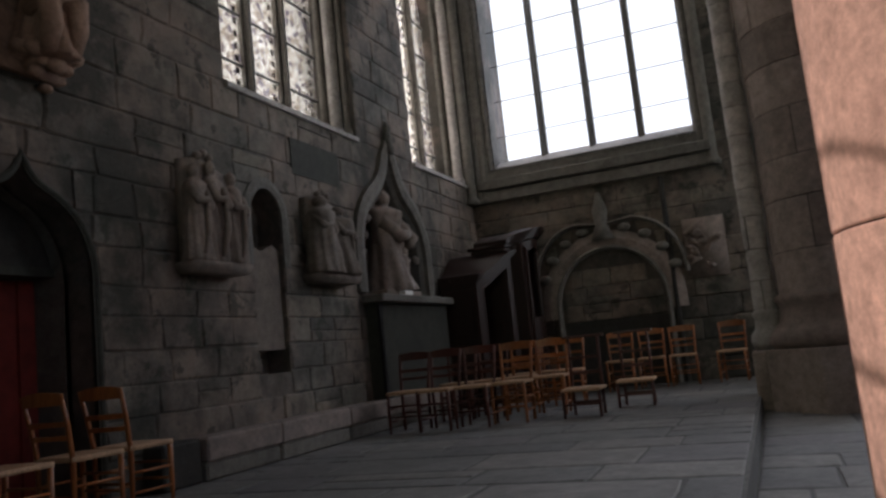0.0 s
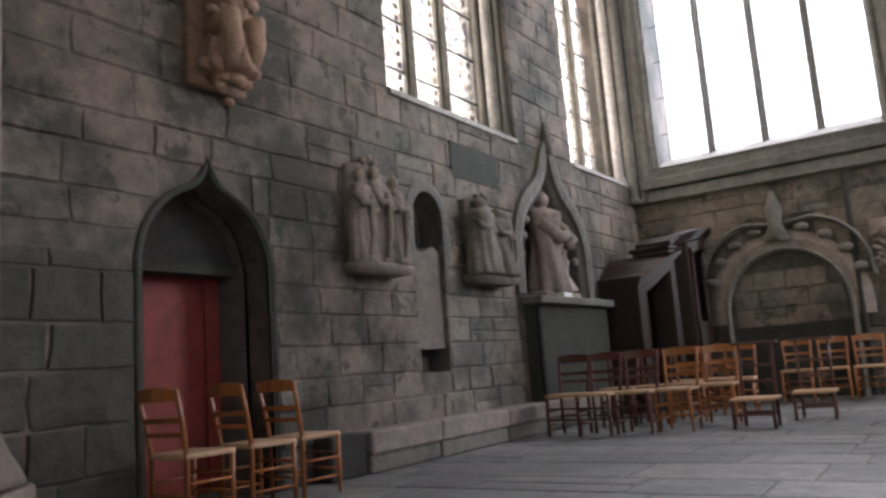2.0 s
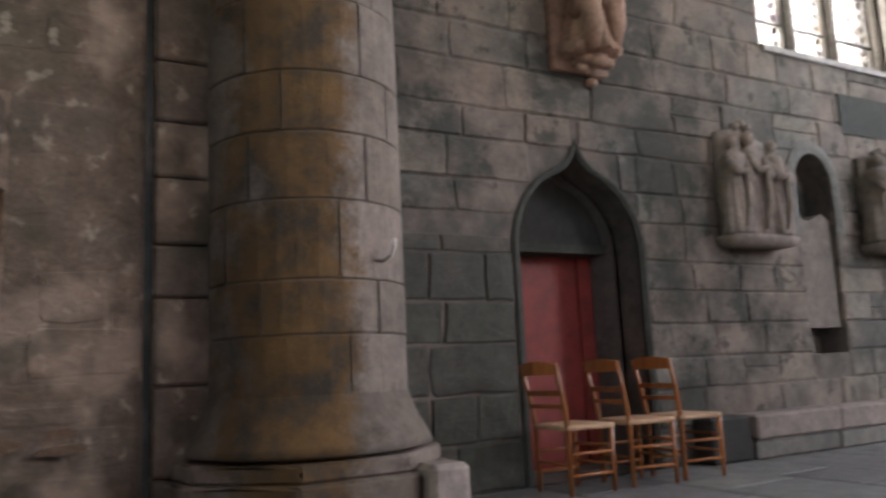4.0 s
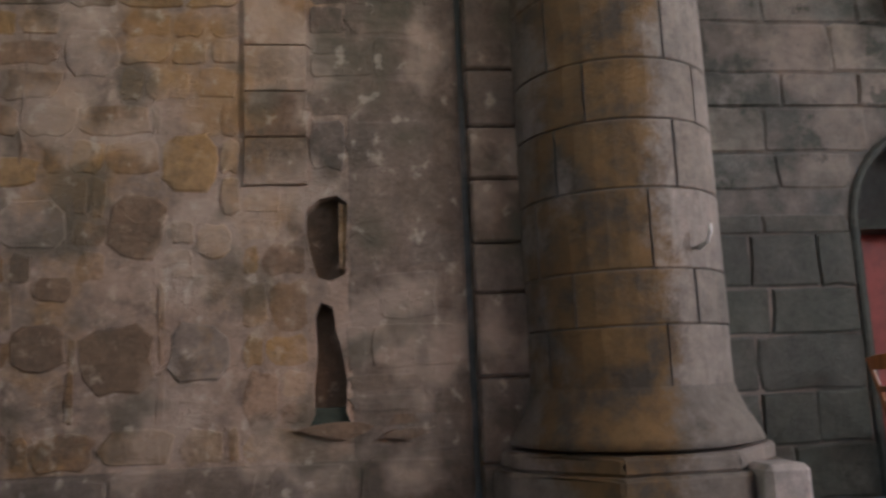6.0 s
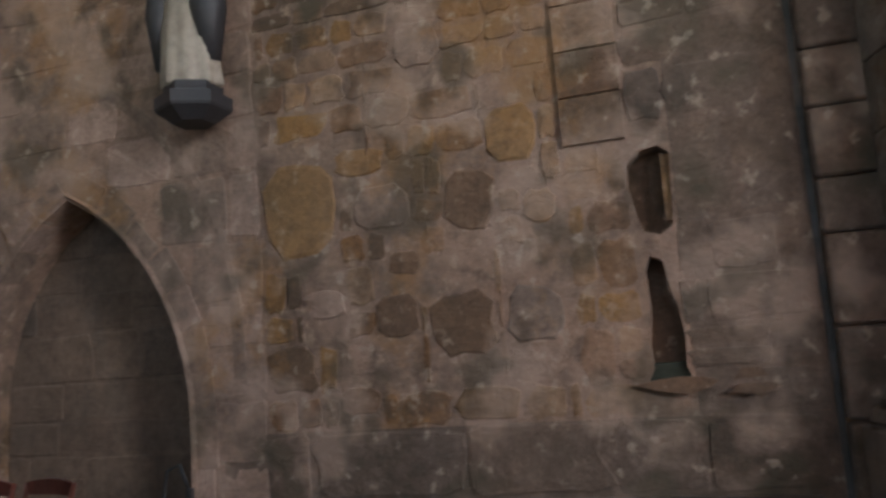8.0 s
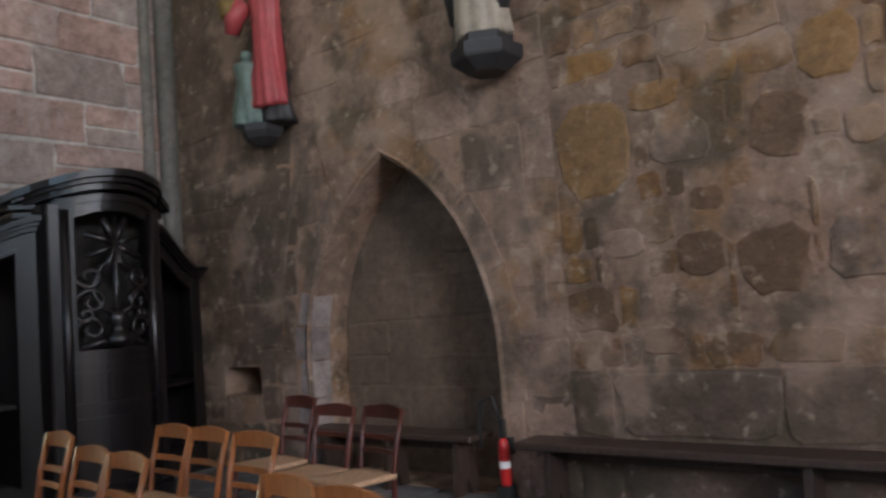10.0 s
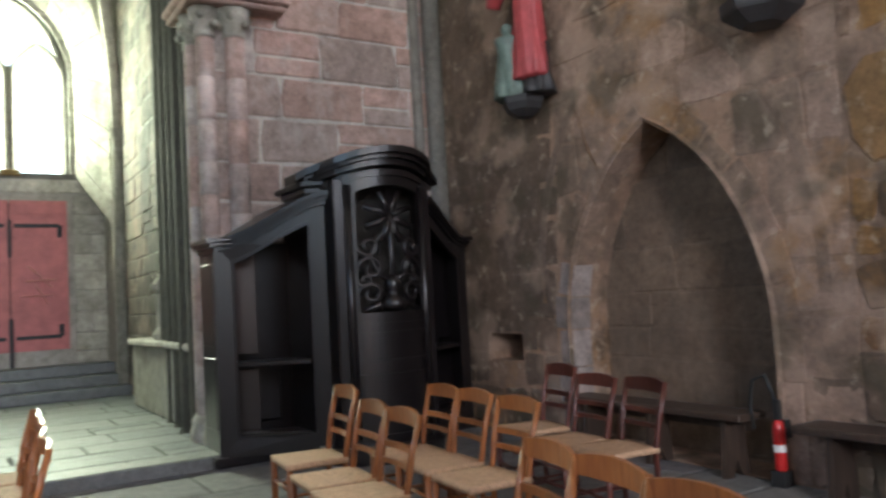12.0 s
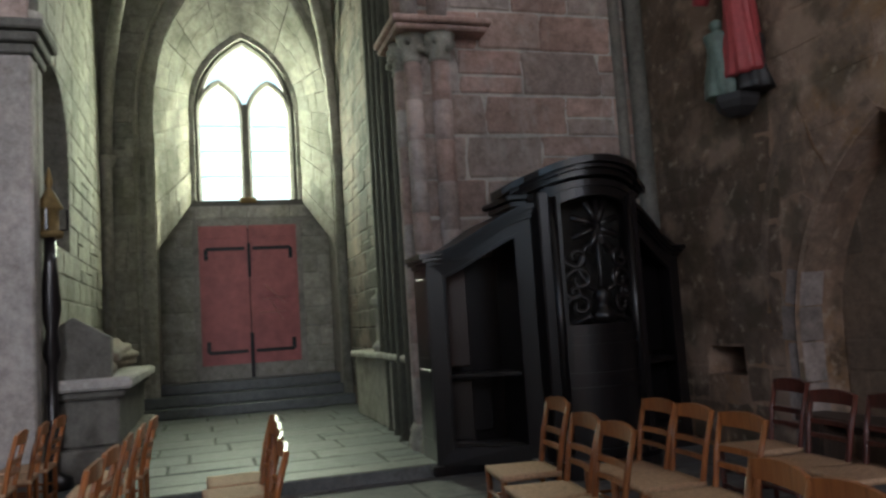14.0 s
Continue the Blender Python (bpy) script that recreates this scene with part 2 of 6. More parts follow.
M_DRESSED = stone("dressed_stone", [(0.13, 0.125, 0.115), (0.17, 0.16, 0.145)], stain_amount=0.5)
# darkest stone tone, near black with slightly paler blotches
M_NEARBLACK = stone("near_black_stone", [(0.022, 0.021, 0.02), (0.035, 0.033, 0.03)], stain=(0.07, 0.06, 0.05), stain_amount=0.5)
M_OCHRE = stone("ochre_stone", [(0.16, 0.10, 0.035), (0.24, 0.165, 0.06)], stain=(0.07, 0.055, 0.03), spread=0.8)


def column_stone():
    """Grey-pink column stone with a broad ochre damp stain down one side."""
    m = stone("stained_column_stone", [(0.15, 0.118, 0.097), (0.2, 0.162, 0.14), (0.12, 0.097, 0.08)], stain=(0.09, 0.075, 0.06), spread=0.8)
    n, l = m.node_tree.nodes, m.node_tree.links
    b = n["Principled BSDF"]
    before = b.inputs["Base Color"].links[0].from_socket
    geo, sep = n.new("ShaderNodeNewGeometry"), n.new("ShaderNodeSeparateXYZ")
    l.new(geo.outputs["Position"], sep.inputs[0])
    add = n.new("ShaderNodeMath")
    add.operation = "MULTIPLY_ADD"
    add.inputs[1].default_value = 1.1
    l.new(noise_of(n, l, 1.8, 7, 0.75), add.inputs[0])
    l.new(sep.outputs["Y"], add.inputs[2])
    mask = ramp_of(n, [(0.0, (0.2, 0.2, 0.2)), (0.12, (0.9, 0.9, 0.9)), (0.57, (0.95, 0.95, 0.95)), (0.72, (0, 0, 0))])
    scaled = n.new("ShaderNodeMapRange")
    scaled.inputs["From Min"].default_value, scaled.inputs["From Max"].default_value = 1.55, 2.6
    l.new(add.outputs[0], scaled.inputs["Value"])
    l.new(scaled.outputs["Result"], mask.inputs["Fac"])
    tone = ramp_of(n, [(0.38, (0.03, 0.02, 0.012)), (0.52, (0.085, 0.042, 0.009)), (0.7, (0.14, 0.07, 0.017))])
    l.new(noise_of(n, l, 3.5, 7, 0.7), tone.inputs["Fac"])
    l.new(mixed(n, l, "MIX", mask.outputs["Color"], before, tone.outputs["Color"]), b.inputs["Base Color"])
    return m


M_COLUMN = column_stone()
M_FARP = stone("brown_grey_pillar_stone", [(0.21, 0.172, 0.156), (0.28, 0.23, 0.21), (0.33, 0.275, 0.255)], stain=(0.09, 0.08, 0.075))
M_SHAFT = stone("pale_shaft_stone", [(0.34, 0.33, 0.32), (0.44, 0.42, 0.41), (0.5, 0.47, 0.46)], stain=(0.2, 0.19, 0.18), stain_amount=0.3)
M_REDSTONE = stone("red_pillar_stone", [(0.60, 0.33, 0.25), (0.64, 0.36, 0.28)], stain=(0.36, 0.17, 0.13), stain_amount=0.4)
M_FLAG = stone("flagstone", [(0.11, 0.11, 0.115), (0.14, 0.14, 0.14), (0.17, 0.165, 0.16), (0.125, 0.12, 0.13)], stain=(0.07, 0.07, 0.07), stain_amount=0.4, rough=0.75, bump=0.2)
M_FLAG_G = stone("green_flagstone", [(0.095, 0.108, 0.115), (0.12, 0.135, 0.138), (0.145, 0.155, 0.155)], stain=(0.08, 0.09, 0.09), stain_amount=0.4, rough=0.5, bump=0.2)
M_JOINT = plain("floor_joint", (0.075, 0.075, 0.073), 0.9)
M_STATUE = stone("carved_limestone", [(0.22, 0.175, 0.15), (0.25, 0.2, 0.175)], stain=(0.1, 0.085, 0.07), stain_amount=0.5)
M_STATUE_P = stone("pinkish_carving", [(0.30, 0.19, 0.14), (0.34, 0.22, 0.165)], stain=(0.11, 0.08, 0.06), stain_amount=0.5)
M_STATUE_D = stone("sooty_carving", [(0.15, 0.125, 0.11), (0.18, 0.15, 0.13)], stain=(0.06, 0.055, 0.05), stain_amount=0.6)
M_MOSS = plain("dark_moss", (0.026, 0.028, 0.017), 0.95, vary=0.5, scale=9, bump=0.6)
M_RED_PAINT = plain("red_door_paint", (0.22, 0.03, 0.022), 0.6, vary=0.3, scale=6)
M_ROSE_PAINT = plain("faded_rose_paint", (0.33, 0.095, 0.095), 0.6, vary=0.25, scale=5)
M_BRACE = plain("pale_rose_paint", (0.5, 0.22, 0.2), 0.6, vary=0.2, scale=8)
M_IRON = plain("black_iron", (0.02, 0.02, 0.022), 0.5, 0.8)
M_LEAD = plain("window_lead", (0.06, 0.06, 0.065), 0.6, 0.3)
M_DARKWOOD = wood("dark_oak", (0.006, 0.005, 0.006), (0.012, 0.0095, 0.0105), 0.3, 0.0)
M_BROWNWOOD = wood("brown_oak", (0.016, 0.008, 0.007), (0.034, 0.014, 0.011), 0.42)
M_BROWNWOOD.node_tree.nodes["Principled BSDF"].inputs["Specular IOR Level"].default_value = 0.3
M_CHAIR = wood("honey_beech", (0.2, 0.065, 0.02), (0.36, 0.13, 0.04), 0.32)
M_CHAIR_D = wood("dark_beech", (0.05, 0.013, 0.01), (0.11, 0.03, 0.021), 0.35)
M_BENCH = wood("bench_oak", (0.025, 0.016, 0.012), (0.06, 0.04, 0.03), 0.5)
M_RUSH = plain("woven_rush", (0.45, 0.28, 0.17), 0.75, vary=0.35, scale=60, bump=0.8)
M_GLASS = pane_material("clear_glass", (0.93, 0.95, 1.0))
M_STAINED = pane_material("stained_glass", (0.85, 0.84, 0.82), True)
M_GLASS_G = pane_material("greenish_glass", (0.95, 1.0, 0.88))
M_RED_ROBE = plain("painted_red_robe", (0.33, 0.05, 0.055), 0.5, vary=0.25, scale=10)
M_GREEN_ROBE = plain("painted_grey_green", (0.10, 0.14, 0.12), 0.6, vary=0.3, scale=12)
M_WHITE_ROBE = plain("painted_cream", (0.27, 0.225, 0.175), 0.6, vary=0.25, scale=12)
M_BLUE_ROBE = plain("painted_slate", (0.022, 0.02, 0.021), 0.6, vary=0.3, scale=10)
M_EXT_RED = plain("extinguisher_red", (0.45, 0.02, 0.02), 0.3, vary=0.1)
M_RUBBER = plain("black_rubber", (0.015, 0.015, 0.015), 0.6)
M_WHITE = plain("white_card", (0.75, 0.75, 0.73), 0.7, vary=0.05)
M_PLASTER = plain("pale_vault_plaster", (0.34, 0.33, 0.29), 0.9, vary=0.3, scale=2)

# ---- building helpers ----
from mathutils import geometry

AX = Matrix(((0, 0, 1, 0), (1, 0, 0, 0), (0, 1, 0, 0), (0, 0, 0, 1)))      # u along y, v up, w towards +x
AYN = Matrix(((1, 0, 0, 0), (0, 0, -1, 0), (0, 1, 0, 0), (0, 0, 0, 1)))    # u along x, v up, w towards -y
AYP = Matrix(((1, 0, 0, 0), (0, 0, 1, 0), (0, 1, 0, 0), (0, 0, 0, 1)))     # u along x, v up, w towards +y


def at(axes, x=0, y=0, z=0):
    return Matrix.Translation((x, y, z)) @ axes


def mesh_of(bm, mat, name, smooth=False):
    bmesh.ops.recalc_face_normals(bm, faces=bm.faces)
    me = bpy.data.meshes.new(name)
    bm.to_mesh(me)
    bm.free()
    me.materials.append(mat)
    if smooth:
        for p in me.polygons:
            p.use_smooth = True
    return me


def part(name, bm, mat, parent=None, label="", smooth=False):
    ob = new(name, mesh_of(bm, mat, name, smooth))
    if parent is not None:
        ob.parent = parent
    if label:
        ob["label"] = label
    return ob


def thing(name, label, category, kind="", group="", m=None):
    ob = new(name)
    ob.empty_display_size = 0.1
    tagged(ob, label, category, group, kind)
    if m is not None:
        ob.matrix_world = m
    return ob


def solid(bm, outer, holes, w0, w1, m):
    """Adds a flat shape with holes, given as (u, v) loops, drawn out from w0 to w1."""
    loops = [outer, *holes]
    flat = [p for lp in loops for p in lp]
    tris = geometry.tessellate_polygon([[Vector((u, v, 0)) for u, v in lp] for lp in loops])
    a = [bm.verts.new(m @ Vector((u, v, w0))) for u, v in flat]
    b = [bm.verts.new(m @ Vector((u, v, w1))) for u, v in flat]
    for t in tris:
        if len(set(t)) == 3:
            bm.faces.new([a[i] for i in t])
            bm.faces.new([b[i] for i in reversed(t)])
    k = 0
    for lp in loops:
        c = len(lp)
        for i in range(c):
            j = (i + 1) % c
            bm.faces.new((a[k + i], a[k + j], b[k + j], b[k + i]))
        k += c
    return bm


def box(bm, x0, x1, y0, y1, z0, z1, m=None, bevel=0.0):
    mt = Matrix.Translation(((x0 + x1) / 2, (y0 + y1) / 2, (z0 + z1) / 2)) @ Matrix.Diagonal((abs(x1 - x0), abs(y1 - y0), abs(z1 - z0), 1))
    if m is not None:
        mt = m @ mt
    r = bmesh.ops.create_cube(bm, size=1, matrix=mt)
    if bevel:
        es = list({e for v in r["verts"] for e in v.link_edges})
        bmesh.ops.bevel(bm, geom=es, offset=bevel, segments=1, affect="EDGES")
    return bm


def lathe(bm, profile, centre=(0, 0), sides=24, start=0.0, turn=360.0, m=None):
    """A turned shape from (radius, height) pairs."""
    full = turn >= 360
    cols = sides if full else sides + 1
    rings = []
    for r, z in profile:
        ring = []
        for i in range(cols):
            a = radians(start + turn * i / sides)
            v = Vector((centre[0] + r * math.cos(a), centre[1] + r * math.sin(a), z))
            ring.append(bm.verts.new(m @ v if m is not None else v))
        rings.append(ring)
    for p, q in zip(rings, rings[1:]):
        for i in range(cols if full else cols - 1):
            j = (i + 1) % cols
            bm.faces.new((p[i], p[j], q[j], q[i]))
    if full:
        bm.faces.new(rings[0])
        bm.faces.new(rings[-1])
    return bm


def tube(bm, points, radius, sides=8, closed=False, flat=1.0):
    """A round bar that follows points."""
    pts = [Vector(p) for p in points]
    n = len(pts)
    rings = []
    prev = None
    for i, p in enumerate(pts):
        if closed:
            d = pts[(i + 1) % n] - pts[i - 1]
        else:
            d = pts[min(i + 1, n - 1)] - pts[max(i - 1, 0)]
        d.normalize()
        ref = prev if prev is not None else (Vector((0, 0, 1)) if abs(d.z) < 0.9 else Vector((1, 0, 0)))
        s = d.cross(ref).normalized()
        u = s.cross(d).normalized()
        prev = u
        r = radius[i] if isinstance(radius, (list, tuple)) else radius
        rings.append([bm.verts.new(p + r * (math.cos(6.2832 * k / sides) * s + flat * math.sin(6.2832 * k / sides) * u)) for k in range(sides)])
    for i in range(n if closed else n - 1):
        p, q = rings[i], rings[(i + 1) % n]
        for k in range(sides):
            j = (k + 1) % sides
            bm.faces.new((p[k], p[j], q[j], q[k]))
    if not closed:
        bm.faces.new(rings[0])
        bm.faces.new(rings[-1])
    return bm


def pointed(u0, u1, v0, spring, apex, n=10):
    """A pointed-arch loop: up the right side, over the point, down the left side."""
    c, half = (u0 + u1) / 2, (u1 - u0) / 2
    rise = apex - spring
    rad = (half * half + rise * rise) / (2 * half)
    right, left = [], []
    for i in range(n + 1):
        f = i / n
        a = f * math.asin(min(1, rise / rad)) if rad >= half else f * math.pi / 2
        right.append((u1 - rad + rad * math.cos(a), spring + rad * math.sin(a)))
    right[-1] = (c, apex)
    left = [(2 * c - u, v) for u, v in reversed(right[:-1])]
    return [(u0, v0), (u1, v0), *right, *left]


def ogee(u0, u1, v0, spring, shoulder, apex, n=8, deg=58):
    """An ogee-arch loop that sweeps up to a sharp point."""
    c, half = (u0 + u1) / 2, (u1 - u0) / 2
    right = []
    for i in range(n + 1):
        a = i / n * math.radians(deg)
        right.append((c + half * math.cos(a), spring + (shoulder - spring) / math.sin(math.radians(deg)) * math.sin(a)))
    us, vs = right[-1]
    for i in range(1, n + 1):
        f = i / n
        right.append((c + (us - c) * (1 - f) ** 1.35, vs + (apex - vs) * (0.55 * f + 0.45 * f ** 2.4)))
    right[-1] = (c, apex)
    left = [(2 * c - u, v) for u, v in reversed(right[:-1])]
    return [(u0, v0), (u1, v0), *right, *left]


def span(loop, v0, v1):
    """The stretch of u that a loop takes up between two heights."""
    us = []
    k = len(loop)
    for i in range(k):
        (ua, va), (ub, vb) = loop[i], loop[(i + 1) % k]
        if max(va, vb) < v0 or min(va, vb) > v1:
            continue
        for v in (va, vb, v0, v1):
            if min(va, vb) <= v <= max(va, vb) and v0 <= v <= v1:
                f = 0 if abs(vb - va) < 1e-9 else (v - va) / (vb - va)
                us.append(ua + (ub - ua) * f)
        if abs(vb - va) < 1e-9:
            us += [ua, ub]
    return (min(us), max(us)) if us else None


def block_mesh(seed, mat, rough=0.03, name="stone", corner=0.06):
    """One worn unit block: u and v run from -0.5 to 0.5, w from -1 to 0 with a rounded face."""
    rnd = random.Random(seed)
    bm = bmesh.new()
    out = [(-0.5, -0.5), (0.5, -0.5), (0.5, 0.5), (-0.5, 0.5)]
    loop = []
    for i in range(4):
        (a, b), (c, d) = out[i], out[(i + 1) % 4]
        for f in (corner * 0.7, 0.5, 1 - corner * 0.7):
            loop.append([a + (c - a) * f + rnd.uniform(-rough, rough), b + (d - b) * f + rnd.uniform(-rough, rough)])
    back = [bm.verts.new((u, v, -1)) for u, v in loop]
    edge = [bm.verts.new((u, v, -0.35 + rnd.uniform(-0.1, 0.1))) for u, v in loop]
    face = [bm.verts.new((u * 0.95, v * 0.9, rnd.uniform(-0.12, 0.0))) for u, v in loop]
    k = len(loop)
    for p, q in ((back, edge), (edge, face)):
        for i in range(k):
            j = (i + 1) % k
            bm.faces.new((p[i], p[j], q[j], q[i]))
    mid = bm.verts.new((rnd.uniform(-0.1, 0.1), rnd.uniform(-0.1, 0.1), rnd.uniform(-0.05, 0.1)))
    for i in range(k):
        bm.faces.new((face[i], face[(i + 1) % k], mid))
    return mesh_of(bm, mat, name)


def courses(u0, u1, v0, v1, heights, widths, holes, seed, joint=0.008, clip=None):
    """Blocks of a coursed wall, as (u0, u1, v0, v1), that leave out the holes."""
    rnd = random.Random(seed)
    out = []
    v = v0
    while v < v1 - 0.05:
        h = rnd.uniform(*heights)
        if v + h > v1 - 0.1:
            h = v1 - v
        free = [(u0, u1)]
        for lp in holes:
            s = span(lp, v + 0.01, v + h - 0.01)
            if s:
                cut = []
                for a, b in free:
                    if s[1] <= a or s[0] >= b:
                        cut.append((a, b))
                    else:
                        if s[0] > a + 0.06:
                            cut.append((a, s[0]))
                        if s[1] < b - 0.06:
                            cut.append((s[1], b))
                free = cut
        for a, b in free:
            u = a
            first = True
            while u < b - 0.02:
                w = rnd.uniform(*widths) * (rnd.uniform(0.4, 1) if first else 1)
                first = False
                if u + w > b - widths[0] * 0.5:
                    w = b - u
                if rnd.random() < 0.12 and h > 0.24:
                    s = rnd.uniform(0.4, 0.6)
                    out.append((u + joint / 2, u + w - joint / 2, v + joint / 2, v + h * s - joint / 2))
                    out.append((u + joint / 2, u + w - joint / 2, v + h * s + joint / 2, v + h - joint / 2))
                else:
                    out.append((u + joint / 2, u + w - joint / 2, v + joint / 2, v + h - joint / 2))
                u += w
        v += h
    return out


PIECES = []


def lay_blocks(parent, m, blocks, meshes, far_mat, near, proud=0.02, seed=1, name="stone"):
    """Sets the nearest blocks as pieces of their own and joins the rest."""
    PIECES.append((parent, m, blocks, meshes, far_mat, near, proud, seed, name))


def lay_all():
    for parent, m, blocks, meshes, far_mat, near, proud, seed, name in PIECES:
        rnd = random.Random(seed)
        blocks = sorted(blocks, key=lambda b: (near[0] - (b[0] + b[1]) / 2) ** 2 + (near[1] - (b[2] + b[3]) / 2) ** 2)
        verts, faces = [], []
        for i, (a, b, c, d) in enumerate(blocks):
            me = rnd.choice(meshes)
            p = proud * rnd.uniform(0.55, 1.25)
            mt = m @ Matrix.LocRotScale(((a + b) / 2, (c + d) / 2, p), None, (b - a, d - c, 0.05))
            if i < 290:
                ob = new(name, me)
                ob.parent = parent
                ob.matrix_world = mt
            else:
                k = len(verts)
                verts += [mt @ v.co for v in me.vertices]
                faces += [[k + j for j in f.vertices] for f in me.polygons]
        if verts:
            me = bpy.data.meshes.new("upper_stones")
            me.from_pydata(verts, [], faces)
            me.materials.append(far_mat)
            ob = new("upper_stones", me)
            ob.parent = parent
            tagged(ob, kind="stuff")


def ring(bm, loop, grow, w0, w1, m, closed=False):
    """A moulding that follows an arch loop, skipping the straight bottom edge."""
    c = (sum(p[0] for p in loop) / len(loop), sum(p[1] for p in loop) / len(loop))
    k = len(loop)
    inner, outer = [], []
    pts = loop[1:] + loop[:1]
    n = len(pts)
    for i in range(n):
        a, b = pts[max(i - 1, 0)], pts[min(i + 1, n - 1)]
        du, dv = b[0] - a[0], b[1] - a[1]
        ln = math.hypot(du, dv) or 1
        inner.append(pts[i])
        outer.append((pts[i][0] + dv / ln * grow, pts[i][1] - du / ln * grow))
    rows = []
    for (iu, iv), (ou, ov) in zip(inner, outer):
        mu, mv = (iu + ou) / 2, (iv + ov) / 2
        rows.append([bm.verts.new(m @ Vector(p)) for p in ((iu, iv, w0), (iu, iv, w0 + (w1 - w0) * 0.7), (mu, mv, w1), (ou, ov, w0 + (w1 - w0) * 0.7), (ou, ov, w0))])
    for p, q in zip(rows, rows[1:]):
        for i in range(4):
            bm.faces.new((p[i], p[i + 1], q[i + 1], q[i]))
    bm.faces.new(rows[0])
    bm.faces.new(rows[-1])
    return bm

# ---- the large structure ----
XW, YE, YP, YD = -4.7, 13.2, -7.5, -13.7
TOP = 9.6
UP = 0.5                     # the raised pavement
LEFT = at(AX, XW)
END = at(AYN, 0, YE)
PIER = at(AYP, 0, YP)
DOOR = at(AYP, 0, YD)


def structure(name, bm, mat, label, category):
    return tagged(part(name, bm, mat), label, category, kind="structure")


BLOCKS_GREY = [block_mesh(10 + i, M_GREY) for i in range(6)]
BLOCKS_DAMP = [block_mesh(20 + i, M_DAMP, 0.025, corner=0.05) for i in range(5)]
BLOCKS_BROWN = [block_mesh(30 + i, M_BROWN, 0.085, corner=0.22) for i in range(10)]
BLOCKS_DARK = [block_mesh(130 + i, M_BROWN_D, 0.06, corner=0.14) for i in range(6)]
BLOCKS_ROSE = [block_mesh(40 + i, M_ROSE, 0.04, corner=0.08) for i in range(6)]
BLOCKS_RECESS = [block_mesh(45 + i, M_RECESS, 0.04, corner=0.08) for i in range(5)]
BLOCKS_PINK = [block_mesh(50 + i, M_PINK) for i in range(5)]
BLOCKS_PALE = [block_mesh(70 + i, M_PALE, 0.03) for i in range(5)]
FLAGS = [block_mesh(90 + i, M_FLAG, 0.012, corner=0.03) for i in range(4)]
FLAGS_G = [block_mesh(95 + i, M_FLAG_G, 0.012, corner=0.03) for i in range(4)]

# openings, as loops of (u, v)
O_DOOR = ogee(3.28, 4.45, UP, 2.2, 2.79, 3.0, 8, 70)
O_WIN1 = pointed(6.22, 8.93, 4.25, 7.4, 9.0)
O_WIN2 = pointed(10.68, 12.95, 4.25, 7.4, 9.0)
O_NICHE = ogee(8.78, 10.72, 2.2, 2.75, 3.5, 4.28)
O_SLOT = pointed(6.48, 7.02, 1.32, 2.95, 3.24)
O_END = pointed(-4.2, -0.75, 4.5, 8.7, 9.5)
O_ARCH = pointed(-5.4, -3.36, 0.0, 1.0, 2.68)
O_SLIT = [(-0.28, 1.07), (-0.03, 1.07), (-0.06, 1.16), (-0.05, 1.33), (-0.075, 1.5), (-0.11, 1.62), (-0.13, 1.77), (-0.2, 1.8), (-0.235, 1.72), (-0.225, 1.5), (-0.25, 1.28), (-0.24, 1.15)]
O_HOLE = [(-0.22, 1.95), (-0.13, 1.92), (-0.05, 1.97), (-0.04, 2.2), (-0.03, 2.4), (-0.09, 2.45), (-0.2, 2.43), (-0.28, 2.36), (-0.29, 2.24), (-0.25, 2.05)]
# invented openings above the view, placed so sun reaches the red pillar
O_WEST = [pointed(-5.5, -3.7, 5.8, 7.6, 8.6), pointed(-0.7, 0.68, 4.35, 7.4, 8.6)]
O_CUP = [(-6.72, 0.69), (-6.15, 0.69), (-6.15, 0.96), (-6.72, 0.96)]

bm = bmesh.new()
solid(bm, [(2.2, UP - 0.3), (YE + 0.8, UP - 0.3), (YE + 0.8, TOP), (2.2, TOP)], [O_WIN1, O_WIN2, O_DOOR], -0.8, -0.3, LEFT)
solid(bm, [(2.2, UP - 0.3), (YE, UP - 0.3), (YE, TOP), (2.2, TOP)], [O_WIN1, O_WIN2, O_NICHE, O_SLOT, O_DOOR], -0.302, 0.0, LEFT)
wall_north = structure("wall_north", bm, M_MORTAR, "tall grey ashlar wall with two stained windows and a niche", "wall")
bm = bmesh.new()
solid(bm, [(YP - 0.5, -0.3), (2.5, -0.3), (2.5, TOP + 0.1), (YP - 0.5, TOP + 0.1)], O_WEST, -0.78, -0.43, LEFT)
solid(bm, [(YP, -0.3), (2.2, -0.3), (2.2, TOP), (YP, TOP)], [O_ARCH, O_SLIT, O_HOLE, O_CUP, *O_WEST], -0.422, 0.0, LEFT)
wall_west = structure("wall_west", bm, M_MORTAR_B, "brown rubble wall patched with pink and ochre stones", "wall")
bm = bmesh.new()
# the second opening is out of view, added for the east lamp
solid(bm, [(XW - 0.8, -0.3), (8.3, -0.3), (8.3, TOP), (XW - 0.8, TOP)], [O_END, pointed(3.0, 6.6, 3.8, 7.2, 9.0)], -0.9, 0.0, END)
wall_end = structure("wall_end", bm, M_MORTAR, "grey ashlar wall below a tall clear window", "wall")
bm = bmesh.new()
box(bm, XW, -2.05, YP - 0.6, YP, -0.3, TOP)
wall_pier = structure("wall_pier", bm, M_MORTAR_W, "pink and white ashlar wall behind the confessional", "wall")
bm = bmesh.new()
box(bm, -3.0, -2.35, YD - 1.4, YP - 0.6, -0.3, TOP)
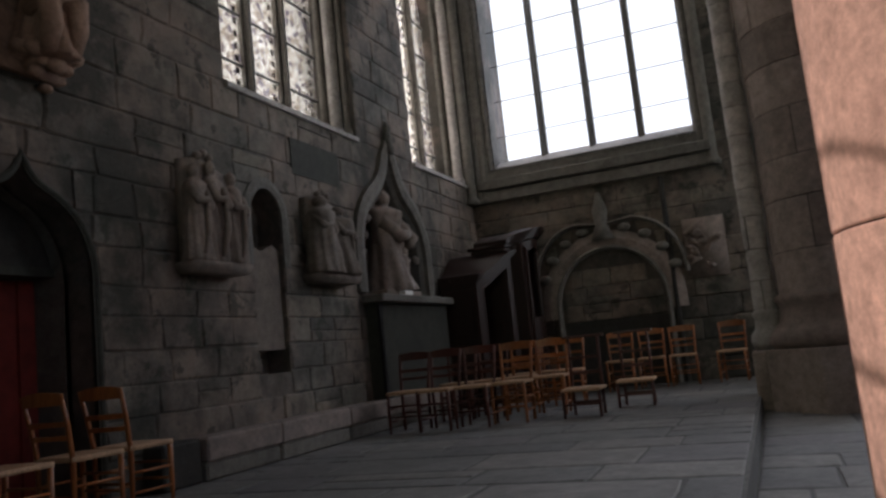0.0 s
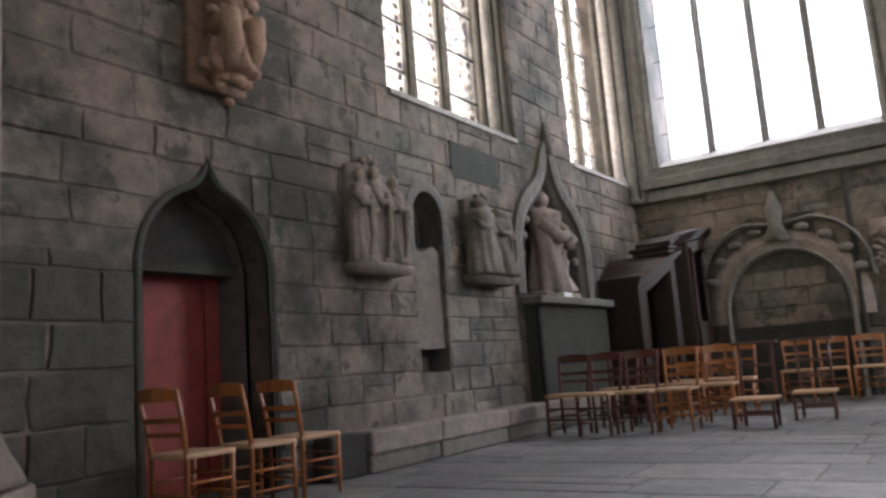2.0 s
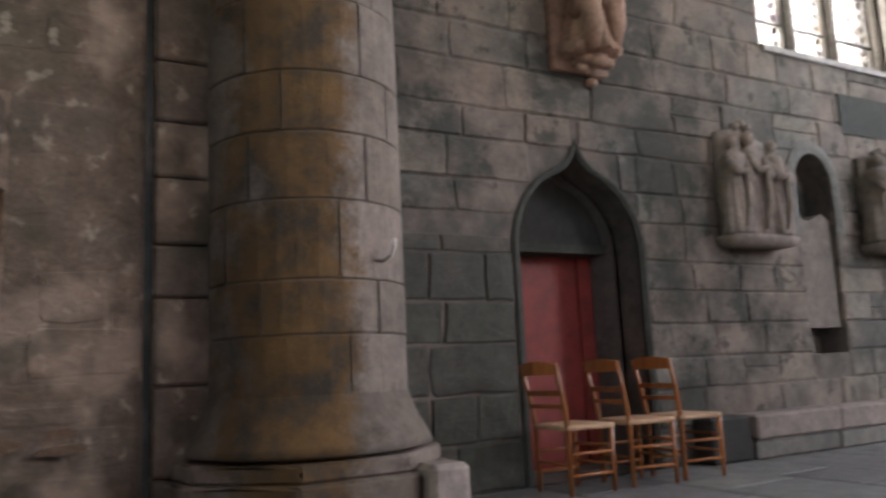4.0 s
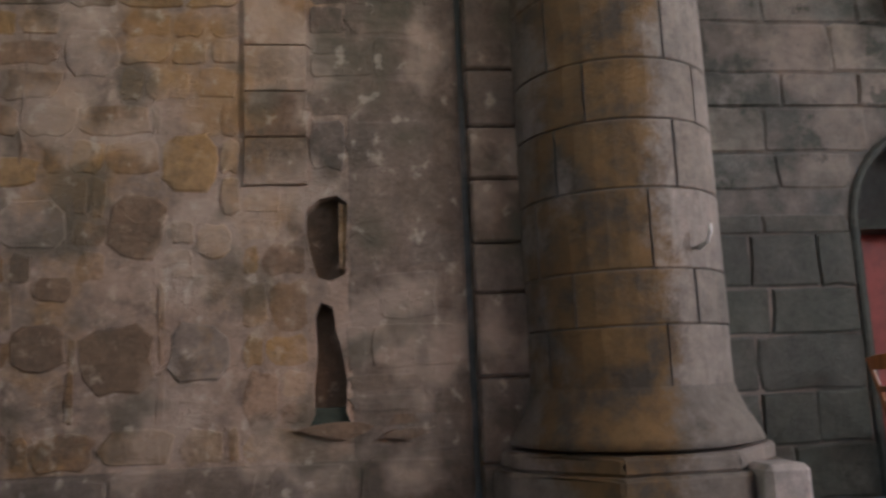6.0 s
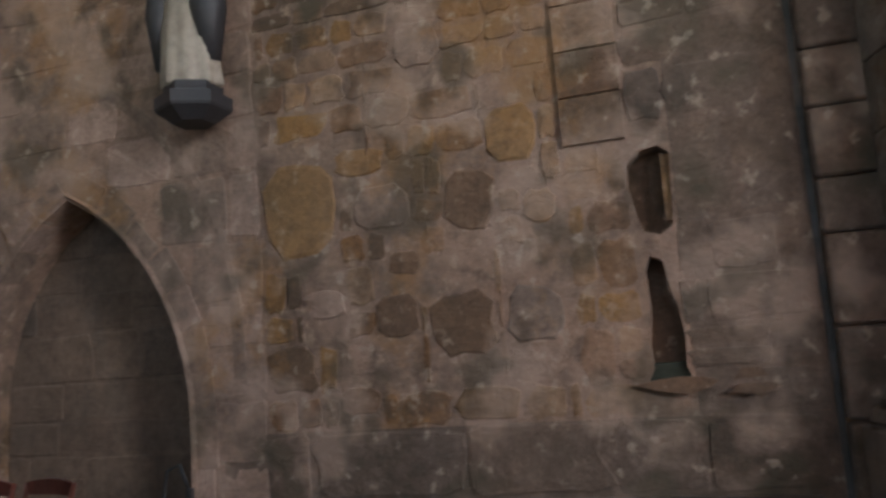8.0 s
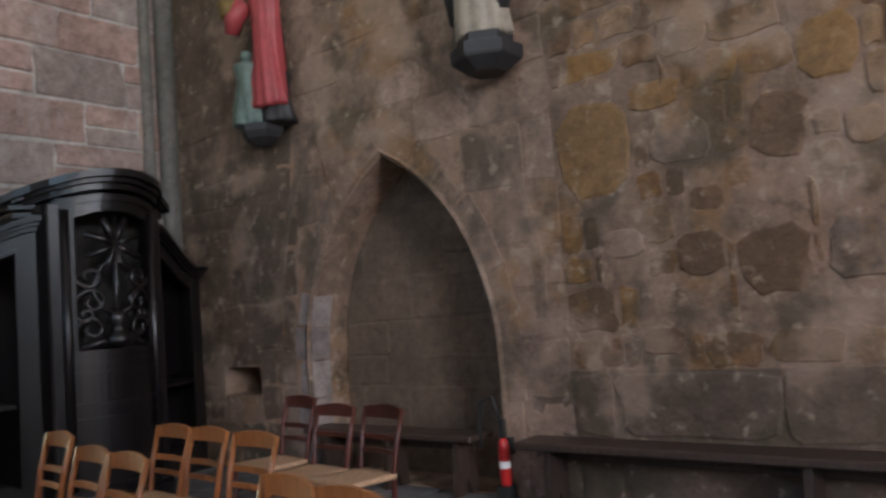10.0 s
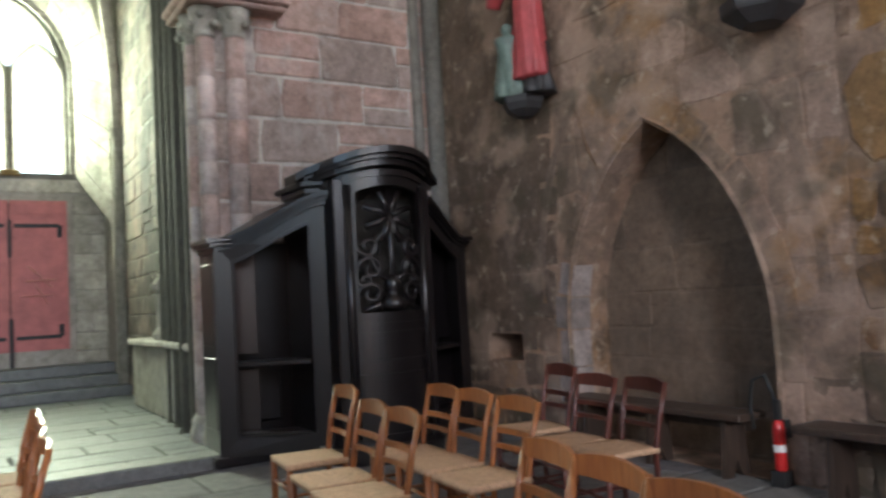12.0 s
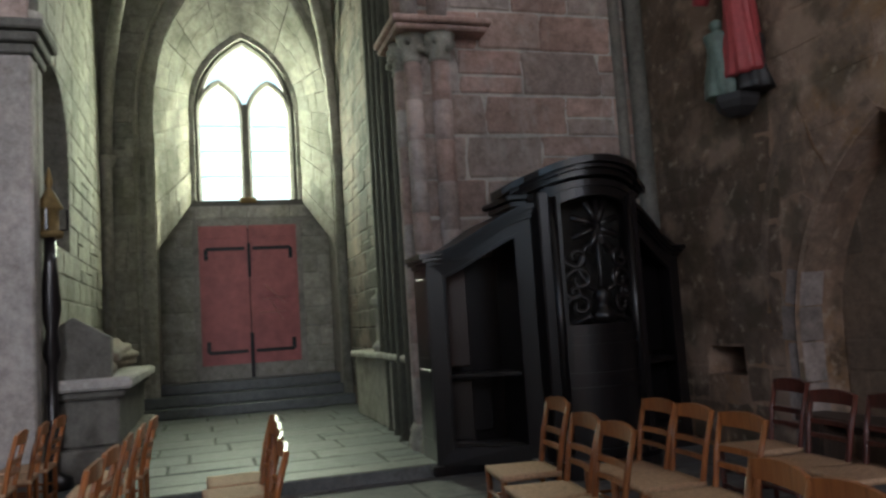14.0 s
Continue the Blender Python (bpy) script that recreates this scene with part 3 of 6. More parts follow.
wall_porch_right = structure("wall_porch_right", bm, M_MORTAR_P, "weathered pale stone side wall of the porch", "wall")
O_NICHE_L = pointed(-10.45, -8.45, 2.5, 3.7, 4.55)
bm = bmesh.new()
solid(bm, [(YD - 1.4, -0.3), (YP, -0.3), (YP, TOP), (YD - 1.4, TOP)], [O_NICHE_L], 0.0, 0.4, at(AX, 1.6))
solid(bm, [(YD - 1.4, -0.3), (YP, -0.3), (YP, TOP), (YD - 1.4, TOP)], [], 0.402, 0.7, at(AX, 1.6))
wall_porch_left = structure("wall_porch_left", bm, M_MORTAR_P, "sunlit pale ashlar wall with an arched niche", "wall")
O_SPLAY = pointed(-2.2, 0.78, 0.1, 5.2, 8.2)
O_DWIN = pointed(-1.68, 0.12, 3.8, 5.45, 6.85)
bm = bmesh.new()
solid(bm, [(-2.4, -0.3), (1.65, -0.3), (1.65, TOP), (-2.4, TOP)], [O_SPLAY], -0.8, 0.0, DOOR)
solid(bm, [(-2.4, -0.3), (1.65, -0.3), (1.65, TOP), (-2.4, TOP)], [O_DWIN, [(-1.58, 0.88), (0.1, 0.88), (0.1, 3.3), (-1.58, 3.3)]], -1.2, -0.802, DOOR)
wall_porch_back = structure("wall_porch_back", bm, M_MORTAR_P, "pale stone wall with a deep arched window recess", "wall")

# plain unseen walls that close the nave behind the camera; their windows are added for light
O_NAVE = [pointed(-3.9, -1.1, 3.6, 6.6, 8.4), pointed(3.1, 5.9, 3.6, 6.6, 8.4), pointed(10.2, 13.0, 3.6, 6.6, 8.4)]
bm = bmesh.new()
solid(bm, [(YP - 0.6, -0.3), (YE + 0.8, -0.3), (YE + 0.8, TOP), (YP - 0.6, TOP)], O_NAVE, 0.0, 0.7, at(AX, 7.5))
structure("wall_nave", bm, M_GREY_I, "plain unseen stone wall with three windows added for light", "wall")
bm = bmesh.new()
solid(bm, [(2.3, -0.3), (7.5, -0.3), (7.5, TOP), (2.3, TOP)], [pointed(3.3, 6.3, 3.4, 6.6, 8.4)], -0.6, 0.0, PIER)
structure("wall_south", bm, M_GREY_I, "plain unseen stone wall with one window added for light", "wall")

bm = bmesh.new()
box(bm, XW - 0.8, 8.3, YD - 1.5, YE + 0.9, TOP, TOP + 0.3)
structure("ceiling", bm, M_PLASTER, "dim pale plastered stone vault", "ceiling")

bm = bmesh.new()
box(bm, XW - 0.1, 7.5, YP - 0.1, 1.5, -0.3, -0.012)
floor_lower = structure("floor_lower", bm, M_JOINT, "grey flagstone floor with worn joints", "floor")
bm = bmesh.new()
box(bm, XW - 0.1, -0.25, 1.5, YE, -0.3, UP - 0.012)
box(bm, -0.25, 7.5, 1.5, YE, -0.3, 0.33 - 0.012)
floor_upper = structure("floor_upper", bm, M_JOINT, "raised pavement of large grey flagstones", "floor")
bm = bmesh.new()
box(bm, XW - 0.1, 7.5, 1.18, 1.5, -0.3, 0.165, bevel=0.012)
structure("floor_step", bm, M_FLAG, "worn grey stone step", "step")
bm = bmesh.new()
box(bm, -2.4, 1.6, YD, YP + 0.35, -0.3, 0.11 - 0.012)
floor_porch = structure("floor_porch", bm, M_JOINT, "greenish grey flagstone floor of the porch", "floor")
bm = bmesh.new()
box(bm, -2.35, 1.6, YP + 0.3, YP + 0.62, -0.1, 0.108, bevel=0.015)
structure("porch_step", bm, M_FLAG_G, "low worn stone step up to the porch", "step")
lay_blocks(floor_upper, at(Matrix(((1, 0, 0, 0), (0, 1, 0, 0), (0, 0, 1, 0), (0, 0, 0, 1))), 0, 0, UP - 0.006),
           courses(XW, -0.27, 1.55, YE, (0.5, 0.8), (0.55, 1.25), [], 3, 0.005), FLAGS, M_FLAG, (-2, 5), 0.004, 4, "flagstone")
lay_blocks(floor_upper, at(Matrix.Identity(4), 0, 0, 0.33 - 0.006),
           courses(-0.24, 4.0, 1.55, YE, (0.5, 0.8), (0.55, 1.25), [], 5, 0.005), FLAGS, M_FLAG, (0, 5), 0.004, 4, "flagstone")
lay_blocks(floor_lower, at(Matrix.Identity(4), 0, 0, -0.006),
           courses(XW, 4.0, YP, 1.15, (0.5, 0.8), (0.55, 1.25), [], 6, 0.005), FLAGS, M_FLAG, (-1, -4), 0.004, 4, "flagstone")
lay_blocks(floor_porch, at(Matrix.Identity(4), 0, 0, 0.11 - 0.006),
           courses(-2.35, 1.6, YD, YP + 0.34, (0.5, 0.8), (0.6, 1.2), [], 7, 0.005), FLAGS_G, M_FLAG_G, (-1, -9), 0.004, 4, "flagstone")

bm = bmesh.new()
for k, z in enumerate((0.27, 0.44, 0.61)):
    box(bm, -2.34, 1.59, YD - 0.75, YD + 0.45 - 0.32 * k, 0.105 if k == 0 else z - 0.17, z, bevel=0.015)
structure("door_steps", bm, M_FLAG_G, "three worn grey stone steps below the red door", "steps")

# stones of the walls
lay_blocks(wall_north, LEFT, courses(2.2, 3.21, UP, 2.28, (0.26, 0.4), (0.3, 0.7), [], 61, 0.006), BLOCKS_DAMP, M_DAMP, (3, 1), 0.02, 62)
lay_blocks(wall_north, LEFT, courses(2.3, YE, UP, TOP, (0.24, 0.36), (0.4, 0.95), [[(2.2, UP), (3.21, UP), (3.21, 2.28), (2.2, 2.28)], ogee(3.22, 4.51, UP, 2.2, 2.84, 3.1, 8, 70), O_WIN1, O_WIN2, ogee(8.6, 10.9, 2.1, 2.75, 3.7, 4.6), O_SLOT], 11),
           BLOCKS_GREY, M_GREY_I, (6.5, 2.6), 0.02, 12)
# single stones that stand out of the rubble: y, z, width, height
ODD_STONES = ((M_OCHRE_B, (-2.45, 2.34, 0.55, 0.66), (-0.96, 2.67, 0.33, 0.37), (-2.0, 2.62, 0.36, 0.2), (-0.82, 2.18, 0.2, 0.22)),
              (M_UMBER, (-1.26, 2.28, 0.34, 0.42), (-1.79, 1.58, 0.29, 0.3), (-1.36, 1.5, 0.43, 0.43), (-2.08, 1.06, 0.28, 0.18), (-1.72, 1.92, 0.22, 0.16)),
              (M_ROSE, (-0.9, 1.53, 0.36, 0.36), (-1.55, 3.35, 0.33, 0.33), (-2.3, 1.7, 0.3, 0.2), (-1.85, 2.3, 0.42, 0.3)))
ODD_HOLES = [[(y - w / 2, z - h / 2), (y + w / 2, z - h / 2), (y + w / 2, z + h / 2), (y - w / 2, z + h / 2)] for _, *group in ODD_STONES for y, z, w, h in group]
for k, (mat, *group) in enumerate(ODD_STONES):
    for j, (y, z, w, h) in enumerate(group):
        ob = new("stone", block_mesh(140 + 10 * k + j, mat, 0.05, corner=0.3))
        ob.parent = wall_west
        ob.matrix_world = LEFT @ Matrix.LocRotScale((y, z, 0.014), None, (w * 0.95, h * 0.95, 0.05))
for y0, y1, z0, z1 in ((-0.02, 0.672, 0.88, 4.34), (-3.1, 0.672, 0.0, 0.878), (YP, -5.74, 0.98, 5.2)):
    b = bmesh.new()
    solid(b, [(y0, z0), (y1, z0), (y1, z1), (y0, z1)], [], 0.0, 0.004, LEFT)
    part("rough_bedding", b, M_BROWN_D, wall_west)
HOLES_W = [pointed(-5.6, -3.16, 0, 1.0, 2.9), O_SLIT, O_HOLE, O_CUP, *O_WEST]
HOLES_R = [*HOLES_W, *ODD_HOLES]
lay_blocks(wall_west, LEFT, courses(-5.5, -2.75, 0.0, 5.2, (0.3, 0.48), (0.4, 0.95), HOLES_W, 13, 0.01), BLOCKS_ROSE, M_ROSE, (-4.2, 2.0), 0.009, 14)
# darker, greyer blocks: the shade at this end is put into their colour
lay_blocks(wall_west, LEFT, courses(YP, -5.5, 0.0, 5.2, (0.3, 0.48), (0.4, 0.95), HOLES_W, 78, 0.012), BLOCKS_DARK, M_BROWN_D, (-6, 2.0), 0.012, 79)
lay_blocks(wall_west, LEFT, courses(-2.75, -0.66, 0.88, 5.2, (0.13, 0.36), (0.14, 0.5), HOLES_R, 63, 0.03), BLOCKS_BROWN, M_BROWN_I, (-1.7, 2.0), 0.0125, 64)
lay_blocks(wall_west, LEFT, courses(-0.26, 0.64, 0.88, 5.2, (0.18, 0.36), (0.25, 0.6), HOLES_W, 65, 0.02), BLOCKS_DARK, M_BROWN_D, (0.2, 2.0), 0.0125, 66)
lay_blocks(wall_west, LEFT, courses(-0.66, -0.26, 0.88, 2.5, (0.2, 0.34), (0.2, 0.4), HOLES_W, 67, 0.03), BLOCKS_BROWN, M_BROWN_I, (-0.5, 1.5), 0.011, 68)
lay_blocks(wall_west, LEFT, courses(-2.75, 0.64, 0.0, 0.88, (0.42, 0.46), (0.5, 1.1), HOLES_W, 75, 0.014), BLOCKS_DARK, M_BROWN_D, (-1.0, 0.6), 0.022, 76)
lay_blocks(wall_west, LEFT, courses(YP, 0.64, 5.2, TOP, (0.26, 0.42), (0.35, 0.85), O_WEST, 69, 0.015), BLOCKS_ROSE, M_BROWN_I, (-30, 50), 0.012, 70)
lay_blocks(wall_end, END, courses(XW, 0.6, UP, TOP, (0.24, 0.36), (0.4, 0.9), [O_END, pointed(-3.45, -1.4, UP, 2.2, 3.1)], 15),
           BLOCKS_GREY, M_GREY_I, (-2.0, 2.5), 0.02, 16)
lay_blocks(wall_pier, PIER, courses(XW, -2.1, 0.0, TOP, (0.32, 0.52), (0.5, 1.0), [], 17, 0.02),
           BLOCKS_PINK, M_PINK_I, (-3.2, 2.5), 0.02, 18)
lay_blocks(wall_porch_left, at(AX @ Matrix.Diagonal((1, 1, -1, 1)), 1.6), courses(YD, YP, 0.1, TOP, (0.26, 0.36), (0.4, 0.7), [O_NICHE_L], 19),
           BLOCKS_PALE, M_PALE_I, (-10, 3), 0.02, 20)
lay_blocks(wall_porch_back, DOOR, courses(-2.35, 1.6, 0.1, TOP, (0.26, 0.36), (0.35, 0.6), [O_SPLAY], 21),
           BLOCKS_PALE, M_PALE_I, (0, 3), 0.02, 22)
lay_blocks(wall_porch_back, at(AYP, 0, YD - 0.8), courses(-2.2, 0.78, 0.44, TOP, (0.28, 0.38), (0.4, 0.8), [O_DWIN, [(-1.7, 0.4), (0.22, 0.4), (0.22, 3.4), (-1.7, 3.4)]], 23),
           BLOCKS_PALE, M_PALE_I, (0, 3), 0.02, 24)
lay_blocks(wall_north, at(AX, XW - 0.302), courses(6.0, 11.2, 1.2, 4.4, (0.24, 0.36), (0.4, 0.95), [], 25), BLOCKS_GREY, M_GREY_I, (9.5, 3), 0.015, 26)
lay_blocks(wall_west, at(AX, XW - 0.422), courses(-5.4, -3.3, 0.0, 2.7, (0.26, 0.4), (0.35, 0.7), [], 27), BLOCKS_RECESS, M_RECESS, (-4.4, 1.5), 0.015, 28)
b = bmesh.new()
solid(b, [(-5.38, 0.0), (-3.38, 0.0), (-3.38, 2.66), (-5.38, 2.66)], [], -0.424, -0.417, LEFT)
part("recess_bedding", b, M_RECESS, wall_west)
lay_blocks(wall_porch_right, at(AX, -2.352), courses(YD, YP - 0.6, 0.1, TOP, (0.26, 0.36), (0.4, 0.7), [], 71), BLOCKS_GREY, M_GREY_I, (-10, 3), 0.02, 72)


# ---- windows ----
def lancet_window(name, label, m, loop, w, mullions, bar_step, pane_mat, sill, top, kind="structure", bars=0.012, stone_r=0.07, head=99.0):
    """A tall window: stone mullions, iron bars and one glass pane for each light."""
    win = thing(name, label, "window", kind)
    u0, u1 = min(p[0] for p in loop), max(p[0] for p in loop)
    edges = [u0, *mullions, u1]
    for a, b in zip(edges, edges[1:]):
        pane = bmesh.new()
        s = [(a, sill), (b, sill), (b, top), (a, top)]
        solid(pane, s, [], w - 0.004, w + 0.004, m)
        ob = part("pane", pane, pane_mat, win)
        ob.visible_shadow = True
        v = sill + bar_step
        while v < min(top, head):
            bar = bmesh.new()
            solid(bar, [(a, v - bars), (b, v - bars), (b, v + bars), (a, v + bars)], [], w + 0.01, w + 0.035, m)
            part("glazing_bar", bar, M_LEAD, win)
            v += bar_step
    for u in mullions:
        mul = bmesh.new()
        r, full = stone_r, top
        top = min(full, head)
        solid(mul, [(u - r * 0.4, sill), (u + r * 0.4, sill), (u + r * 0.4, top), (u - r * 0.4, top)], [], w - 0.1, w + 0.14, m)
        solid(mul, [(u - r, sill), (u + r, sill), (u + r, top), (u - r, top)], [], w - 0.05, w + 0.06, m)
        part("mullion", mul, M_DRESSED, win)
        top = full
    return win


window_1 = lancet_window("window_1", "tall stained glass window with stone mullions", LEFT, O_WIN1, -0.55, [6.62, 7.34, 8.07], 0.62, M_STAINED, 4.25, 8.95, stone_r=0.055)
window_2 = lancet_window("window_2", "tall narrow stained glass window with stone mullions", LEFT, O_WIN2, -0.55, [11.42, 12.2], 0.62, M_STAINED, 4.25, 8.95, stone_r=0.055)
window_3 = lancet_window("window_3", "large clear window with three stone mullions", END, O_END, -0.42, [-3.35, -2.47, -1.62], 0.68, M_GLASS, 4.5, 9.45, stone_r=0.06, bars=0.006)
window_4 = lancet_window("window_4", "twin lancet window over the red door", DOOR, O_DWIN, -1.0, [-0.78], 0.47, M_GLASS_G, 3.8, 6.8, stone_r=0.055, head=5.62)

glow = bpy.data.materials.new("overcast_glow")
glow.use_nodes = True
glow.node_tree.nodes.remove(glow.node_tree.nodes["Principled BSDF"])
em = glow.node_tree.nodes.new("ShaderNodeEmission")
em.inputs["Color"].default_value, em.inputs["Strength"].default_value = (0.95, 0.96, 1.0, 1), 1.2
glow.node_tree.links.new(em.outputs[0], glow.node_tree.nodes["Material Output"].inputs["Surface"])
bm = bmesh.new()
box(bm, -9, 4, 17.0, 17.02, 2, 16)
structure("backdrop", bm, glow, "bright white overcast sky outside the window", "sky")
# unseen windows added to fill the invented west openings
for k, lp in enumerate(O_WEST):
    lancet_window(f"window_{5 + k}", "unseen window added high in the brown wall for light", LEFT, lp, -0.5, [], 0.8, M_GLASS, lp[0][1], 8.55, stone_r=0.05)

# unseen wall added behind the ogee door; blocks light from outside
bm = bmesh.new()
box(bm, -6.3, -6.15, -0.5, 5.5, 0.0, 5.2)
structure("wall_lobby", bm, M_MORTAR, "unseen dark wall added behind the red door", "wall")


# ---- chairs ----
def church_chair(wood_mat, label, worn=0.0):
    """A ladder-back church chair with a rush seat; the origin is on the floor, it faces +y."""
    ch = thing("church_chair", label, "chair", group="church chairs")
    w, d = 0.182, 0.172
    for s in (-1, 1):
        b = bmesh.new()
        tube(b, [(s * w * 0.92, -d, 0), (s * w * 0.94, -d, 0.44), (s * w * 1.0, -d - 0.035, 0.66), (s * w * 1.06, -d - 0.085, 0.87)], [0.017, 0.019, 0.018, 0.015], 6)
        part("back_leg", b, wood_mat, ch, smooth=True)
        b = bmesh.new()
        tube(b, [(s * w * 1.05, d, 0), (s * w * 1.05, d, 0.2), (s * w * 1.04, d, 0.45)], [0.014, 0.019, 0.02], 6)
        part("front_leg", b, wood_mat, ch, smooth=True)
        for z in (0.13, 0.27):
            b = bmesh.new()
            tube(b, [(s * w * 0.95, -d, z), (s * w * 1.05, d, z)], 0.011, 6)
            part("side_stretcher", b, wood_mat, ch, smooth=True)
    for y, z in ((d, 0.18), (d, 0.3), (-d, 0.2)):
        b = bmesh.new()
        tube(b, [(-w, y, z), (w, y, z)], 0.011, 6)
        part("stretcher", b, wood_mat, ch, smooth=True)
    for z, h, lean in ((0.835, 0.075, 0.078), (0.675, 0.035, 0.04), (0.585, 0.03, 0.022)):
        b = bmesh.new()
        n = 6
        rows = []
        for i in range(n + 1):
            f = i / n * 2 - 1
            x, y = f * w * 1.02, -d - lean - 0.02 * (1 - f * f)
            t = h * (1 + (0.25 * (1 - f * f) if z > 0.8 else 0))
            rows.append([b.verts.new(p) for p in ((x, y - 0.009, z - h / 2), (x, y + 0.009, z - h / 2), (x, y + 0.009, z - h / 2 + t), (x, y - 0.009, z - h / 2 + t))])
        for p, q in zip(rows, rows[1:]):
            for i in range(4):
                b.faces.new((p[i], p[(i + 1) % 4], q[(i + 1) % 4], q[i]))
        b.faces.new(rows[0])
        b.faces.new(rows[-1])
        part("top_rail" if z > 0.8 else "back_slat", b, wood_mat, ch)
    b = bmesh.new()
    n = 8
    grid = []
    for i in range(n + 1):
        row = []
        for j in range(n + 1):
            f, g = i / n * 2 - 1, j / n * 2 - 1
            ww = w * (0.96 + 0.1 * (g + 1) / 2)
            dip = 0.018 * max(abs(f), abs(g)) + 0.004 * math.cos(g * 22) * (abs(f) < abs(g)) + 0.004 * math.cos(f * 22) * (abs(f) >= abs(g))
            row.append(b.verts.new((f * (ww + 0.015), g * (d + 0.015), 0.445 + dip)))
        grid.append(row)
    low = [[b.verts.new((v.co.x, v.co.y, 0.425)) for v in row] for row in grid]
    for gr in (grid, low):
        for i in range(n):
            for j in range(n):
                b.faces.new((gr[i][j], gr[i + 1][j], gr[i + 1][j + 1], gr[i][j + 1]))
    for i in range(n):
        for a, c in (((i, 0), (i + 1, 0)), ((i, n), (i + 1, n)), ((0, i), (0, i + 1)), ((n, i), (n, i + 1))):
            b.faces.new((grid[a[0]][a[1]], grid[c[0]][c[1]], low[c[0]][c[1]], low[a[0]][a[1]]))
    part("rush_seat", b, M_RUSH, ch, "woven straw-coloured rush seat", True)
    return ch


chair_rnd = random.Random(5)
chair_a = church_chair(M_CHAIR, "honey-brown wooden church chair with a rush seat")
chair_b = church_chair(M_CHAIR_D, "dark-stained wooden ladder-back chair with a rush seat")


def set_chair(src, x, y, z, face, size=1.0, first=[]):
    """face: the way the chair looks, in degrees from +y to the left."""
    m = pose(x, y, z, 0, 0, face + chair_rnd.uniform(-4, 4)) @ Matrix.Diagonal((1, 1, size, 1))
    if src.name not in first:
        first.append(src.name)
        src.matrix_basis = m
        return src
    return copy_thing(src, m)


# rows before the confessional, all facing the nave
for x, y in ((-1.81, -4.57), (-1.73, -4.03), (-1.68, -3.59), (-2.38, -4.33), (-2.36, -3.94), (-2.31, -3.45), (-1.6, -2.35), (-1.54, -1.96), (-1.47, -1.52)):
    set_chair(chair_a, x, y, 0, -97, 0.95)
for bx, by in ((-0.37, -4.86), (-0.35, -4.45), (-0.33, -4.05), (-0.31, -3.62), (0.35, -5.57), (0.39, -5.1), (0.42, -4.62), (0.45, -4.15), (0.47, -3.69), (1.03, -6.3), (1.06, -5.86), (1.1, -5.4)):
    set_chair(chair_a, bx * 1.13 + 0.27, by * 1.13, 0, -90, 0.95)
for x, y in ((-3.37, -4.36), (-3.3, -3.91), (-3.3, -3.5)):
    set_chair(chair_b, x, y, 0, -97, 0.95)
# by the ogee door
for x, y, f in ((-4.32, 3.36, 0), (-4.3, 3.9, -2), (-4.3, 4.36, 2)):
    set_chair(chair_a, x, y, UP, f, 1.02)
# below the great window
for x, y, f in ((-3.98, 8.3, 178), (-3.58, 8.25, 178), (-3.2, 8.4, 182), (-3.4, 9.5, 178), (-3.75, 9.3, 182)):
    set_chair(chair_b, x, y, UP, f, 1.06)
for x, y, f in ((-2.82, 8.6, 180), (-3.0, 9.65, 180), (-3.3, 10.5, 180), (-2.9, 10.7, 178), (-2.55, 9.25, 184), (-2.62, 10.5, 180), (-2.23, 12.2, 182), (-1.78, 12.4, 180), (-1.32, 12.45, 180), (-0.62, 12.55, 176)):
    set_chair(chair_a, x, y, UP, f, 1.06)


def prie_dieu(x, y, face):
    """A kneeling chair: low seat, tall back with a flat arm board."""
    ob = thing("kneeling_chair", "dark wooden kneeling chair with a flat arm board", "chair", group="kneeling chairs", m=pose(x, y, UP, 0, 0, face))
    for s in (-1, 1):
        b = bmesh.new()
        tube(b, [(s * 0.17, -0.17, 0), (s * 0.17, -0.18, 0.5), (s * 0.17, -0.22, 0.86)], 0.018, 6)
        part("back_post", b, M_CHAIR_D, ob, smooth=True)
        b = bmesh.new()
        tube(b, [(s * 0.2, 0.19, 0), (s * 0.2, 0.19, 0.3)], 0.018, 6)
        part("front_leg", b, M_CHAIR_D, ob, smooth=True)
    for z in (0.12, 0.45, 0.62):
        b = bmesh.new()
        box(b, -0.17, 0.17, -0.2, -0.175, z, z + 0.035)
        part("back_slat", b, M_CHAIR_D, ob)
    b = bmesh.new()
    tube(b, [(-0.2, 0.19, 0.14), (0.2, 0.19, 0.14)], 0.011, 6)
    part("stretcher", b, M_CHAIR_D, ob)
    b = bmesh.new()
    box(b, -0.22, 0.22, -0.2, 0.21, 0.28, 0.315, bevel=0.01)
    part("kneeling_seat", b, M_RUSH, ob, "straw-coloured rush kneeling seat")
    b = bmesh.new()
    box(b, -0.23, 0.23, -0.32, -0.15, 0.86, 0.89, bevel=0.008)
    part("arm_board", b, M_CHAIR_D, ob)


prie_dieu(-2.04, 8.75, 180)
prie_dieu(-1.6, 9.6, 182)


